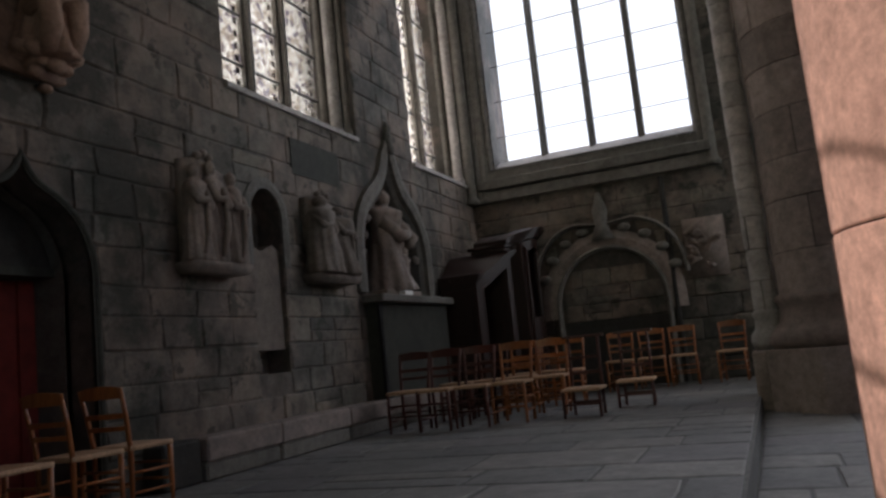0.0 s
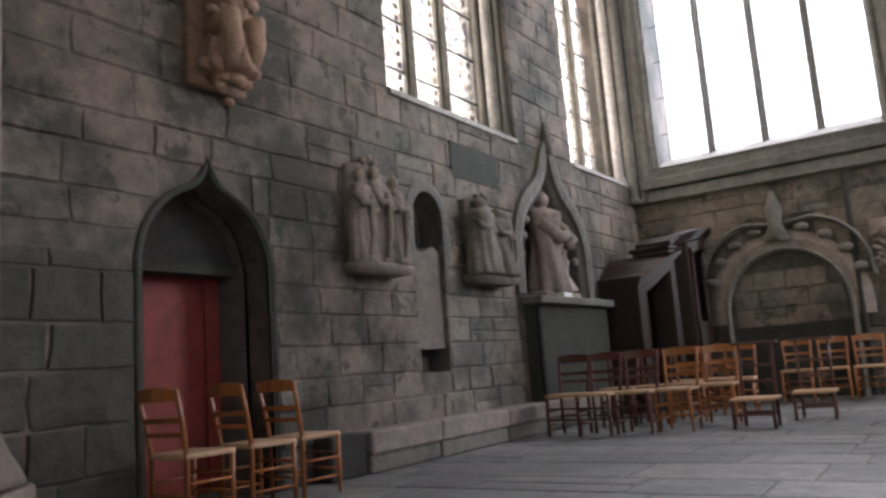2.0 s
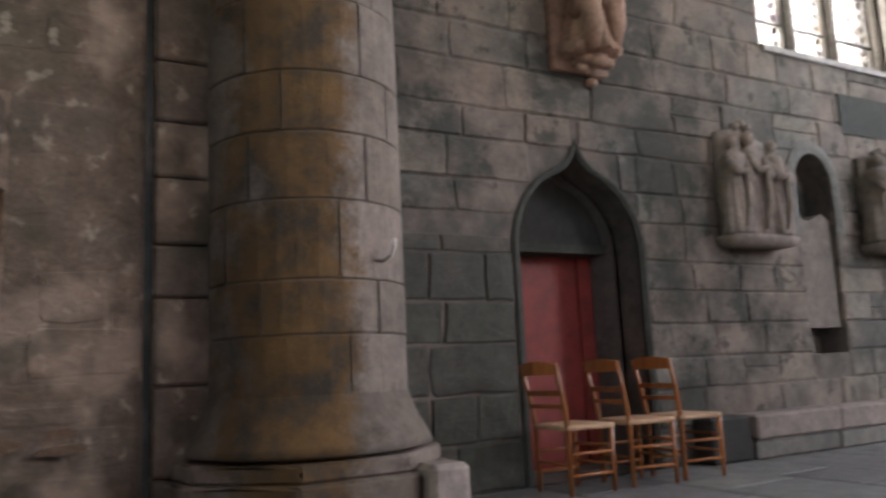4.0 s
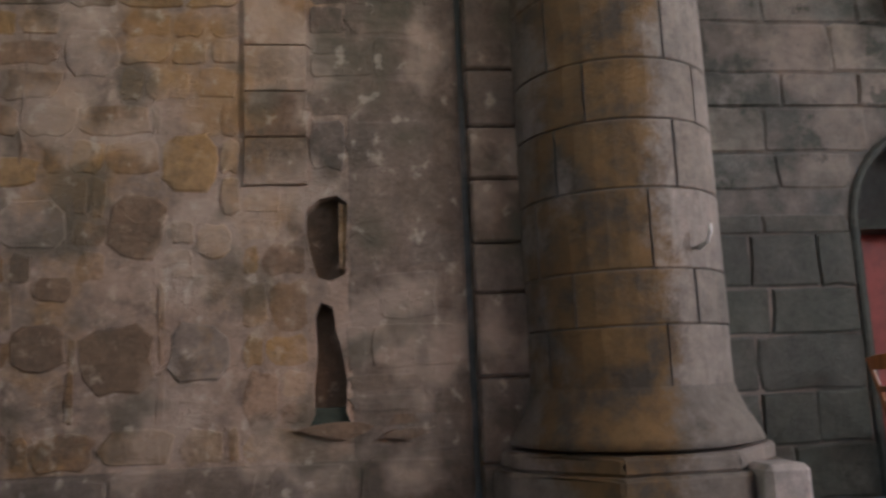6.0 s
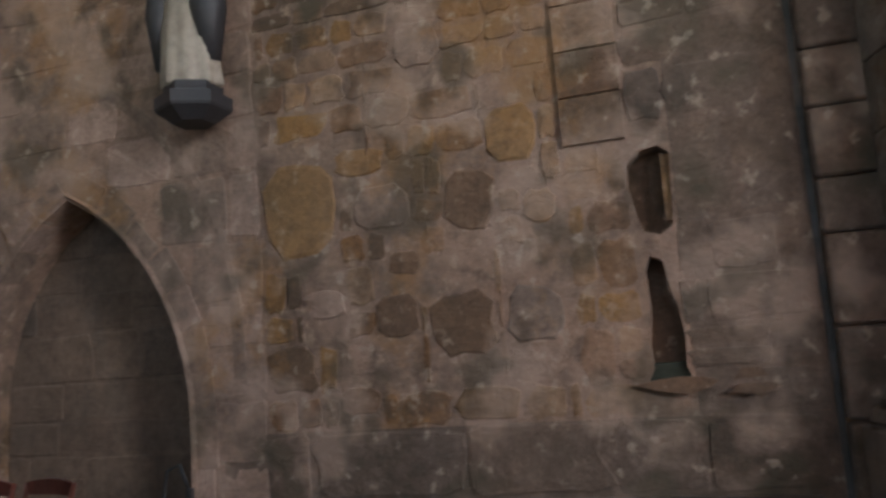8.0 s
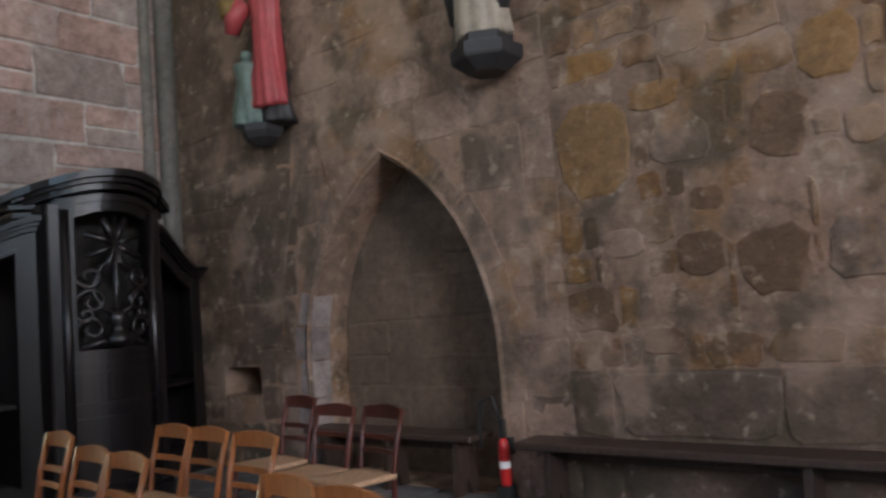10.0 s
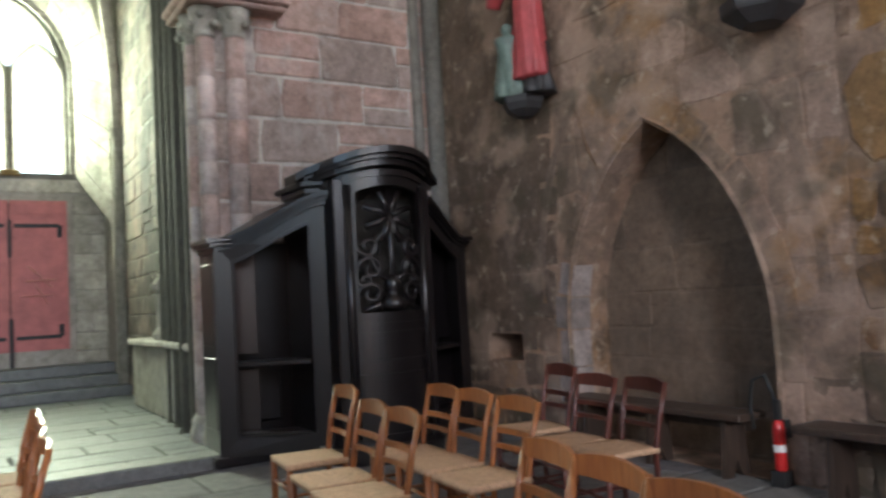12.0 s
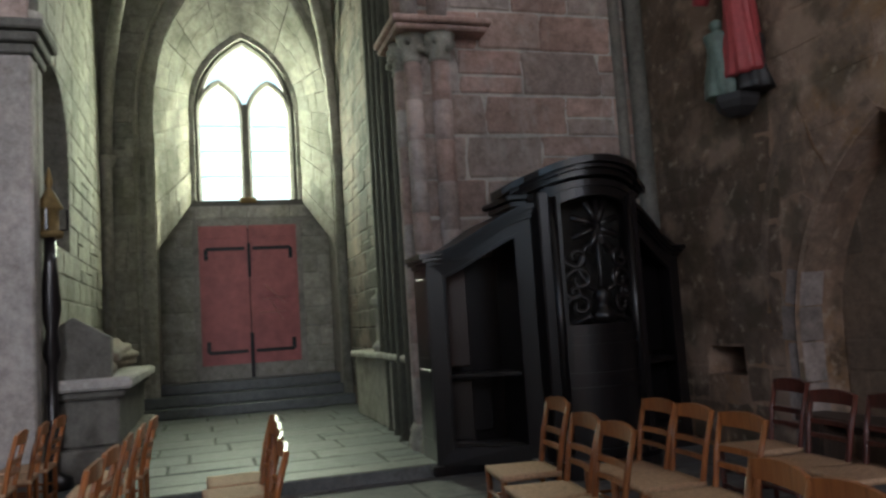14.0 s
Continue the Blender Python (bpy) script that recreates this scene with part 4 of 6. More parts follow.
# ---- columns ----
def drum_column(name, label, cx, cy, r, z0, z1, mat, base, heights, seed, start=0, turn=360, sides=28, per=3):
    """A round column of coursed drums, each course of a few curved stones, on a moulded base."""
    rnd = random.Random(seed)
    ob = thing(name, label, "column", "structure")
    z = z0
    b = bmesh.new()
    lathe(b, [(r - 0.015, z0), (r - 0.015, z1)], (cx, cy), sides, start, turn)
    part("core", b, M_MORTAR, ob, smooth=True)
    while z < z1 - 0.05:
        h = min(rnd.uniform(*heights), z1 - z)
        if z1 - z - h < 0.12:
            h = z1 - z
        off = rnd.uniform(0, turn / per)
        cuts = sorted({0.0, *[(off + turn / per * i) % turn for i in range(per)], float(turn)})
        for a, c in zip(cuts, cuts[1:]):
            if c - a < 4:
                continue
            rr = r + rnd.uniform(-0.004, 0.004)
            n = max(3, int((c - a) / 10))
            g = 0.006 / r * 57
            st = bmesh.new()
            lathe(st, [(rr - 0.03, z + 0.004), (rr - 0.005, z + 0.004), (rr, z + 0.012), (rr, z + h - 0.012), (rr - 0.005, z + h - 0.004), (rr - 0.03, z + h - 0.004)], (cx, cy), n, start + a + g, c - a - 2 * g)
            part("drum_stone", st, mat, ob, smooth=False)
        z += h
    for prof, m2 in base:
        b = bmesh.new()
        lathe(b, prof, (cx, cy), sides, start, turn)
        part("base_moulding", b, m2, ob, smooth=True)
    return ob


col = drum_column("engaged_column", "weathered round column stained ochre and grey", -4.62, 1.62, 0.6, 1.22, TOP, M_COLUMN,
                  [([(0.6, 1.24), (0.61, 1.2), (0.66, 1.08), (0.72, 0.98), (0.74, 0.93), (0.6, 0.9)], M_COLUMN)], (0.3, 0.48), 3, -100, 200, 28, 3)
oct_ = [(-4.66 + 0.86 * math.cos(radians(a)), 1.62 + 0.86 * math.sin(radians(a))) for a in (-90, -67.5, -22.5, 22.5, 67.5, 90)]
for k, (z0, z1, g) in enumerate(((0.0, 0.4, 1.02), (0.405, 0.8, 1.0), (0.8, 0.9, 0.94))):
    b = bmesh.new()
    solid(b, [(-4.66 + (x + 4.66) * g, 1.62 + (y - 1.62) * g) for x, y in oct_], [], z0, z1, Matrix.Identity(4))
    bmesh.ops.bevel(b, geom=b.edges[:], offset=0.018, segments=1, affect="EDGES")
    part("plinth", b, M_COLUMN, col)
b = bmesh.new()
box(b, -4.02, -3.78, 2.0, 2.24, 0.5, 0.84, None, 0.03)
part("corner_stone", b, M_FARP, col, "pale repaired corner stone")
b = bmesh.new()
tube(b, [(-4.1, 1.9, 1.98), (-3.98, 1.9, 2.0), (-3.96, 1.91, 2.05), (-3.98, 1.92, 2.09)], 0.012, 6)
tagged(part("iron_hook", b, M_SHAFT), "small pale metal hook fixed to the column", "hook")

far = drum_column("far_pillar", "massive brown-grey round pillar with a moulded base", 0.78, 9.9, 0.68, 1.6, TOP, M_FARP,
                  [([(0.68, 1.62), (0.74, 1.58), (0.76, 1.54), (0.7, 1.48), (0.72, 1.3), (0.8, 1.22), (0.86, 1.14), (0.87, 1.07), (0.82, 1.0), (0.6, 1.0)], M_FARP)], (0.42, 0.62), 4, 0, 360, 36, 4)
b = bmesh.new()
solid(b, [(0.78 + 0.98 * math.cos(radians(a)), 9.9 + 0.98 * math.sin(radians(a))) for a in range(22, 382, 45)], [], 0.3, 1.0, Matrix.Identity(4))
part("plinth", b, M_FARP, far)
shaft = drum_column("pale_shaft", "slender pale stone shaft beside the pillar", -0.06, 9.95, 0.13, 1.45, TOP, M_SHAFT,
                    [([(0.13, 1.46), (0.17, 1.42), (0.14, 1.36), (0.15, 1.25), (0.2, 1.18), (0.21, 1.1), (0.17, 1.0)], M_SHAFT)], (0.28, 0.4), 5, 0, 360, 16, 1)
b = bmesh.new()
box(b, -0.28, 0.14, 9.74, 10.2, 0.3, 1.0, bevel=0.02)
part("plinth", b, M_FARP, shaft)
drum_column("red_pillar", "smooth rose-red stone pillar with a dark joint", 1.02, 3.3, 0.77, 0.33, TOP, M_REDSTONE, [], (1.25, 1.5), 8, 0, 360, 40, 2)

# ---- the ogee door ----
door_1 = thing("door_1", "red painted plank door in a dark ogee-arched recess", "door", "structure")
b = bmesh.new()
solid(b, [(3.2, UP), (4.55, UP), (4.55, 2.3), (3.2, 2.3)], [], -0.68, -0.63, LEFT)
part("door_leaf", b, M_RED_PAINT, door_1)
b = bmesh.new()
solid(b, [(4.3, UP + 0.02), (4.5, UP + 0.02), (4.5, 2.28), (4.3, 2.28)], [], -0.63, -0.6, LEFT)
part("door_stile", b, M_RED_PAINT, door_1)
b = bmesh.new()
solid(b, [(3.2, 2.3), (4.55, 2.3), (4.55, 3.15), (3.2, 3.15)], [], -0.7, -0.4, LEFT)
part("tympanum", b, M_NEARBLACK, door_1)
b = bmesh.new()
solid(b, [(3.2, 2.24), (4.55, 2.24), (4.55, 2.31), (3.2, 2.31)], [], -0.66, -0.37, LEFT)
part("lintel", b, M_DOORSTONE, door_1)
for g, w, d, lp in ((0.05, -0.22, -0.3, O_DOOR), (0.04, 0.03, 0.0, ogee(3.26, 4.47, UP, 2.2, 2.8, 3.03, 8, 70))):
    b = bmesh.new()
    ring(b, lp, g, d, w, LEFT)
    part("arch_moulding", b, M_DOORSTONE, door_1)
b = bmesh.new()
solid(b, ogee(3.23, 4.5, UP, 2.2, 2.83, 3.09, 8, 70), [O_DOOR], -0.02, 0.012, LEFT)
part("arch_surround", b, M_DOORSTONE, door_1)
b = bmesh.new()
solid(b, ogee(3.2, 4.54, UP, 2.2, 2.86, 3.2, 8, 70), [ogee(3.286, 4.444, UP + 0.004, 2.2, 2.785, 2.99, 8, 70)], -0.66, -0.29, LEFT)
part("reveal", b, M_DRESSED, door_1)

# ---- niche with the seated figure, slot and carved groups ----
niche = thing("ogee_niche", "pointed stone niche with crocketed inner edge", "niche", "structure")
b = bmesh.new()
ring(b, O_NICHE, 0.2, 0.0, 0.09, LEFT)
part("outer_moulding", b, M_DRESSED, niche)
b = bmesh.new()
ring(b, ogee(8.86, 10.64, 2.2, 2.75, 3.4, 4.1), 0.07, -0.2, 0.02, LEFT)
part("inner_moulding", b, M_DRESSED, niche)
b = bmesh.new()
tube(b, [(XW + 0.05, 9.75, 4.2), (XW + 0.06, 9.75, 4.5), (XW + 0.05, 9.75, 4.68)], [0.1, 0.06, 0.015], 8)
part("finial", b, M_DRESSED, niche, smooth=True)
for k in range(5):
    for s in (-1, 1):
        b = bmesh.new()
        f = k / 4
        u = 9.75 + s * (0.82 - 0.5 * f ** 1.3)
        bmesh.ops.create_icosphere(b, subdivisions=2, radius=0.075, matrix=Matrix.Translation((XW - 0.06, u, 2.75 + 0.95 * f)) @ Matrix.Diagonal((0.8, 1.2, 0.9, 1)))
        part("crocket", b, M_STATUE_D, niche, smooth=True)
slab = thing("altar_shelf", "dark stone shelf on a panelled base below the niche", "shelf")
b = bmesh.new()
box(b, XW, XW + 0.32, 8.66, 11.0, 2.06, 2.16, bevel=0.015)
part("shelf", b, M_DRESSED, slab)
b = bmesh.new()
box(b, XW, XW + 0.2, 8.74, 10.95, UP + 0.3, 2.06)
part("base", b, M_DOORSTONE, slab)
b = bmesh.new()
box(b, XW + 0.2, XW + 0.23, 8.7, 8.78, UP + 0.3, 2.06)
part("edge_strip", b, M_IRON, slab)
b = bmesh.new()
box(b, XW + 0.22, XW + 0.3, 9.35, 9.6, 2.162, 2.22)
tagged(part("card", b, M_WHITE), "small white card on the stone shelf", "card")


def robe(bm, cx, cy, z0, h, r, folds=9, amp=0.12, squash=0.75, lean=0.0, turn=0.0, shoulders=0.95, seed=0):
    """A draped standing body: folds below, shoulders and a rounded head above."""
    rnd = random.Random(seed)
    ph = rnd.uniform(0, 6)
    prof = [(0.0, 0.95), (0.015, 1.02), (0.12, 0.95), (0.25, 0.88), (0.38, 0.8), (0.5, 0.76), (0.6, 0.74), (0.68, 0.8), (0.75, shoulders * 0.95), (0.79, shoulders * 0.88), (0.82, 0.56),
            (0.84, 0.27), (0.86, 0.24), (0.875, 0.31), (0.9, 0.36), (0.94, 0.37), (0.97, 0.29), (0.99, 0.16), (1.0, 0.03)]
    n = 44
    rows = []
    for f, k in prof:
        row = []
        for i in range(n):
            a = 6.2832 * i / n
            drape = max(0.15, 1 - f / 0.85) if f < 0.81 else 0
            fold = 1 + 1.6 * amp * drape * (abs(math.sin(folds * 0.5 * a + ph + f * 2.2)) - 0.5) + (amp * 0.7 * math.sin(3 * a + ph * 2 + f * 8) if f < 0.8 else 0)
            sq = squash if f < 0.83 else 0.95
            x, y = r * k * fold * math.cos(a), r * k * fold * math.sin(a) * sq
            x, y = x * math.cos(turn) - y * math.sin(turn), x * math.sin(turn) + y * math.cos(turn)
            row.append(bm.verts.new((cx + x + lean * f * h, cy + y, z0 + f * h)))
        rows.append(row)
    for p, q in zip(rows, rows[1:]):
        for i in range(n):
            j = (i + 1) % n
            bm.faces.new((p[i], p[j], q[j], q[i]))
    bm.faces.new(rows[0])
    bm.faces.new(rows[-1])


def carved(name, label, build, mats, category="statue"):
    """A statue as one plain mesh; build(bm, paint) draws it, paint(k) sets the colour of what was drawn last."""
    bm = bmesh.new()
    done = [0]

    def paint(k, smooth=True):
        bm.faces.ensure_lookup_table()
        for f in bm.faces[done[0]:]:
            f.material_index = k
            f.smooth = smooth
        done[0] = len(bm.faces)

    build(bm, paint)
    bmesh.ops.recalc_face_normals(bm, faces=bm.faces)
    me = bpy.data.meshes.new(name)
    bm.to_mesh(me)
    bm.free()
    for m in mats:
        me.materials.append(m)
    return tagged(new(name, me), label, category)


def group_relief(y0, y1, z0, z1, n, seed):
    """Robed figures side by side on a bracket, cut from one deep block."""
    def build(bm, paint):
        h = z1 - z0
        solid(bm, [(y0 + 0.07, z0), (y1 - 0.12, z0), (y1 - 0.14, z1 - 0.12), (y0 + 0.3, z1 - 0.02), (y0 + 0.07, z1 - 0.06)], [], 0.0, 0.1, LEFT)
        solid(bm, [(y0 + 0.04, z0 - 0.1), (y1 - 0.06, z0 - 0.1), (y1, z0 - 0.04), (y1, z0), (y0, z0), (y0, z0 - 0.04)], [], 0.0, 0.27, LEFT)
        step = (y1 - y0) / n
        for i in range(n):
            yc, top = y0 + step * (i + 0.5), h * (0.96 - 0.07 * ((i + seed) % 2))
            robe(bm, XW + 0.17 - 0.03 * (i % 2), yc, z0, top, step * 0.56, 11, 0.15, 0.8, 0, 1.57, 0.86, seed=seed + i)
            tube(bm, [(XW + 0.2, yc - step * 0.36, z0 + 0.72 * top), (XW + 0.29, yc - step * 0.3, z0 + 0.58 * top), (XW + 0.32, yc + step * 0.02, z0 + 0.6 * top)], [0.045, 0.042, 0.026], 8)
            tube(bm, [(XW + 0.2, yc + step * 0.36, z0 + 0.72 * top), (XW + 0.28, yc + step * 0.32, z0 + 0.54 * top), (XW + 0.31, yc + step * 0.06, z0 + 0.5 * top)], [0.045, 0.04, 0.024], 8)
            tube(bm, [(XW + 0.3, yc + step * 0.05, z0 + 0.58 * top), (XW + 0.29, yc + step * 0.1, z0 + 0.3 * top), (XW + 0.27, yc - step * 0.1, z0 + 0.05)], [0.022, 0.03, 0.02], 6)
        for i in range(3):
            bmesh.ops.create_icosphere(bm, subdivisions=2, radius=0.045, matrix=Matrix.Translation((XW + 0.1, y0 + (y1 - y0) * (0.36 + 0.1 * i), z1 + 0.03 * (i % 2))))
        paint(0)
    return build


carved("carved_relief", "weathered stone carving of two robed figures on the wall", group_relief(5.34, 6.12, 2.36, 3.36, 3, 3), [M_STATUE])
carved("carved_relief", "sooty stone carving of robed figures beneath a dark patch", group_relief(7.36, 8.24, 2.36, 3.3, 2, 8), [M_STATUE_D])


def crouched(bm, paint):
    solid(bm, [(3.66, 3.62), (4.2, 3.62), (4.18, 5.2), (3.68, 5.2)], [], 0.0, 0.1, LEFT)
    rnd = random.Random(15)
    for k in range(22):
        v = rnd.uniform(3.56, 3.78)
        bmesh.ops.create_icosphere(bm, subdivisions=1, radius=rnd.uniform(0.05, 0.095), matrix=Matrix.Translation((XW + rnd.uniform(0.04, 0.3) * (v - 3.3) / 0.45, 3.94 + rnd.uniform(-0.22, 0.2) * (v - 3.2) / 0.55, v)) @ Matrix.Diagonal((1, 1.2, 0.75, 1)))
    robe(bm, XW + 0.22, 3.92, 3.7, 1.02, 0.2, 9, 0.17, 0.85, 0, 0.6, seed=4)
    for sgn in (-1, 1):
        tube(bm, [(XW + 0.22, 3.92 + sgn * 0.1, 4.06), (XW + 0.4, 3.93 + sgn * 0.13, 4.08), (XW + 0.4, 3.94 + sgn * 0.11, 3.9), (XW + 0.34, 3.94 + sgn * 0.1, 3.72)], [0.1, 0.095, 0.075, 0.06], 9)
        tube(bm, [(XW + 0.22, 3.92 + sgn * 0.17, 4.48), (XW + 0.3, 3.92 + sgn * 0.2, 4.3), (XW + 0.38, 3.92 + sgn * 0.06, 4.26)], [0.06, 0.055, 0.035], 8)
    for u, v, r in ((3.78, 3.74, 0.07), (4.12, 3.76, 0.075), (3.96, 3.66, 0.08), (4.08, 4.2, 0.06), (3.74, 4.16, 0.055)):
        bmesh.ops.create_icosphere(bm, subdivisions=2, radius=r, matrix=Matrix.Translation((XW + 0.27, u, v)) @ Matrix.Diagonal((0.8, 1.1, 0.8, 1)))
    paint(0)


carved("wall_carving", "weathered pinkish stone carving on a corbel above the door", crouched, [M_STATUE_P])


def seated(bm, paint):
    box(bm, XW - 0.24, XW + 0.12, 9.2, 10.3, 2.16, 2.26, bevel=0.02)
    robe(bm, XW - 0.05, 9.62, 2.24, 1.42, 0.32, 8, 0.14, 0.8, 0, 1.5, seed=2)
    tube(bm, [(XW + 0.0, 9.42, 3.2), (XW + 0.2, 9.62, 2.98), (XW + 0.16, 9.9, 3.05)], [0.11, 0.1, 0.07], 8)
    tube(bm, [(XW + 0.0, 9.92, 3.22), (XW + 0.16, 10.08, 2.98), (XW + 0.18, 9.85, 2.88)], [0.11, 0.09, 0.06], 8)
    paint(0)
    robe(bm, XW - 0.02, 9.85, 2.26, 0.62, 0.22, 9, 0.2, 0.8, 0, 0.2, 0.7, seed=5)
    paint(1)
    for i, (u, v) in enumerate(((10.15, 3.5), (10.3, 3.2), (9.95, 3.75), (10.38, 2.9), (9.75, 3.92))):
        bmesh.ops.create_icosphere(bm, subdivisions=2, radius=0.1 + 0.01 * i, matrix=Matrix.Translation((XW - 0.18, u, v)) @ Matrix.Diagonal((0.7, 1, 1.15, 1)))
    paint(0)


carved("niche_statue", "stone statue with faded pink drapery inside the niche", seated, [M_STATUE, M_PINK])
b = bmesh.new()
solid(b, [(6.482, 1.56), (7.018, 1.56), (7.018, 2.6), (6.9, 2.66), (6.7, 2.58), (6.482, 2.64)], [], -0.3, -0.045, LEFT)
tagged(part("slot_infill", b, M_STATUE_D), "reddish stone filling the narrow niche", "stone", kind="structure")
slot = thing("slot_niche", "narrow pointed stone niche with a worn lower slot", "niche", "structure")
b = bmesh.new()
ring(b, pointed(6.48, 7.02, 2.42, 2.95, 3.24), 0.12, 0.0, 0.04, LEFT)
part("moulding", b, M_DRESSED, slot)
b = bmesh.new()
solid(b, [(7.3, 3.5), (8.35, 3.5), (8.35, 3.92), (7.3, 3.92)], [], 0.0, 0.024, LEFT)
tagged(part("dark_stone_panel", b, M_DOORSTONE), "soot-darkened rectangular stone panel in the wall", "stone panel", kind="structure")
plinth = thing("wall_bench", "long low stone bench along the grey wall", "stone bench", "structure")
y = 5.32
rr = random.Random(9)
while y < 13.0:
    ln = min(rr.uniform(0.8, 1.4), 13.1 - y)
    b = bmesh.new()
    box(b, XW, XW + 0.27 + rr.uniform(0, 0.01), y + 0.004, y + ln - 0.004, UP + 0.16, UP + 0.36, bevel=0.018)
    part("bench_stone", b, M_FARP, plinth)
    b = bmesh.new()
    box(b, XW, XW + 0.25 + rr.uniform(0, 0.012), y + 0.004, y + ln * 0.98, UP, UP + 0.155, bevel=0.02)
    part("bench_stone", b, M_DRESSED, plinth)
    y += ln
b = bmesh.new()
box(b, XW, XW + 0.22, 4.86, 5.31, UP, UP + 0.36, bevel=0.02)
part("end_stone", b, M_NEARBLACK, plinth)

# ---- window jambs, sills and corner shafts ----
jambs = thing("window_mouldings", "tall moulded stone shafts round the windows", "moulding", "structure")


def vshaft(x, y, r, z0, z1, mat=None, parent=None, name="shaft"):
    b = bmesh.new()
    lathe(b, [(r * 1.5, z0), (r * 1.5, z0 + 0.06), (r * 1.15, z0 + 0.1), (r, z0 + 0.16), (r, z1)], (x, y), 12)
    part(name, b, mat or M_DRESSED, parent or jambs, smooth=True)


for y, x, r in ((8.86, -5.1, 0.05), (8.9, -4.95, 0.085), (8.93, -4.8, 0.045), (12.95, -5.0, 0.06), (12.96, -4.82, 0.09)):
    vshaft(x, y, r, 4.3, 8.9, M_SHAFT if r > 0.08 else M_DRESSED)
for y0, y1 in ((6.22, 8.93), (10.68, 12.95)):
    b = bmesh.new()
    solid(b, [(-0.56, 4.2), (0.05, 4.2), (0.05, 4.26), (-0.52, 4.56), (-0.56, 4.56)], [], y0, y1, Matrix(((1, 0, 0, XW), (0, 0, 1, 0), (0, 1, 0, 0), (0, 0, 0, 1))))
    part("sloping_sill", b, M_SHAFT, jambs)
for x, y, r in ((-4.62, 13.0, 0.09), (-4.5, 13.1, 0.06), (-4.4, 13.14, 0.08), (-4.28, 13.18, 0.05), (-0.66, 13.16, 0.06), (-0.52, 13.12, 0.09)):
    vshaft(x, y, r, 3.9, TOP)
for z0, z1, d in ((4.3, 4.5, 0.08), (4.12, 4.3, 0.2), (3.9, 4.1, 0.14)):
    b = bmesh.new()
    box(b, -4.5, -0.5, YE - d, YE, z0, z1, bevel=0.02)
    part("ledge", b, M_DRESSED, jambs)
b = bmesh.new()
solid(b, [(-0.45, 4.45), (0.08, 4.45), (0.08, 4.47), (-0.42, 4.72), (-0.45, 4.72)], [], -4.2, -0.75, Matrix(((0, 0, 1, 0), (-1, 0, 0, YE), (0, 1, 0, 0), (0, 0, 0, 1))))
part("sloping_sill", b, M_SHAFT, jambs)

# borders of the stained lights
M_BORDER = pane_material("dark_border_glass", (0.06, 0.012, 0.012))
for win, edges in ((window_1, (6.22, 6.62, 7.34, 8.07, 8.93)), (window_2, (10.68, 11.42, 12.2, 12.95))):
    for a, c in zip(edges, edges[1:]):
        b = bmesh.new()
        for u in (a + 0.13, c - 0.13):
            v = 4.62
            while v < 8.6:
                solid(b, [(u - 0.03, v), (u + 0.03, v), (u + 0.03, v + 0.075), (u - 0.03, v + 0.075)], [], -0.542, -0.538, LEFT)
                v += 0.15
        u = a + 0.12
        while u < c - 0.1:
            solid(b, [(u, 4.5), (u + 0.05, 4.5), (u + 0.05, 4.62), (u, 4.62)], [], -0.542, -0.538, LEFT)
            u += 0.1
        tagged(part("border_quarries", b, M_BORDER, win), kind="stuff")

# ---- end wall ----
blind = thing("blind_arch", "blocked round arch with a moulded stone hood", "arch", "structure")
O_BLIND = pointed(-3.27, -1.52, UP, 1.9, 2.775)
b = bmesh.new()
ring(b, pointed(-3.33, -1.46, UP + 1.2, 1.9, 2.84), 0.26, 0.0, 0.1, END)
part("hood", b, M_FARP, blind)
b = bmesh.new()
ring(b, pointed(-3.62, -1.17, 2.25, 2.35, 3.16), 0.07, 0.0, 0.16, END)
part("label_moulding", b, M_DRESSED, blind)
for k in range(9):
    a = radians(20 + 17.5 * k)
    b = bmesh.new()
    bmesh.ops.create_icosphere(b, subdivisions=2, radius=0.085, matrix=Matrix.Translation((-2.4 + 1.16 * math.cos(a), YE - 0.12, 2.0 + 1.16 * math.sin(a))) @ Matrix.Diagonal((1.3, 0.7, 0.9, 1)))
    part("crocket", b, M_DRESSED, blind, smooth=True)
b = bmesh.new()
ring(b, O_BLIND, 0.07, 0.0, 0.14, END)
part("inner_roll", b, M_DRESSED, blind)
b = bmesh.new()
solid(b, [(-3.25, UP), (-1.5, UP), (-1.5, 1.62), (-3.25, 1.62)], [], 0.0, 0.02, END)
part("dark_panel", b, M_NEARBLACK, blind)
for u0, u1, v0, v1 in courses(-3.2, -1.55, 1.62, 2.8, (0.28, 0.36), (0.42, 0.72), [], 31):
    inside = span(O_BLIND, v1 - 0.02, v1)
    if inside and u1 > inside[0] and u0 < inside[1]:
        u0, u1 = max(u0, inside[0]), min(u1, inside[1])
        if u1 - u0 > 0.12:
            ob = new("stone", BLOCKS_GREY[0])
            ob.parent = blind
            ob.matrix_world = END @ Matrix.LocRotScale(((u0 + u1) / 2, (v0 + v1) / 2, 0.03), None, (u1 - u0, v1 - v0, 0.05))
b = bmesh.new()
tube(b, [(-2.42, YE - 0.1, 2.95), (-2.42, YE - 0.12, 3.2), (-2.42, YE - 0.1, 3.45), (-2.42, YE - 0.1, 3.75)], [0.2, 0.1, 0.13, 0.03], 8)
part("finial", b, M_DRESSED, blind, smooth=True)
b = bmesh.new()
tube(b, [(-1.37, YE - 0.07, UP), (-1.37, YE - 0.07, 3.85)], 0.045, 8)
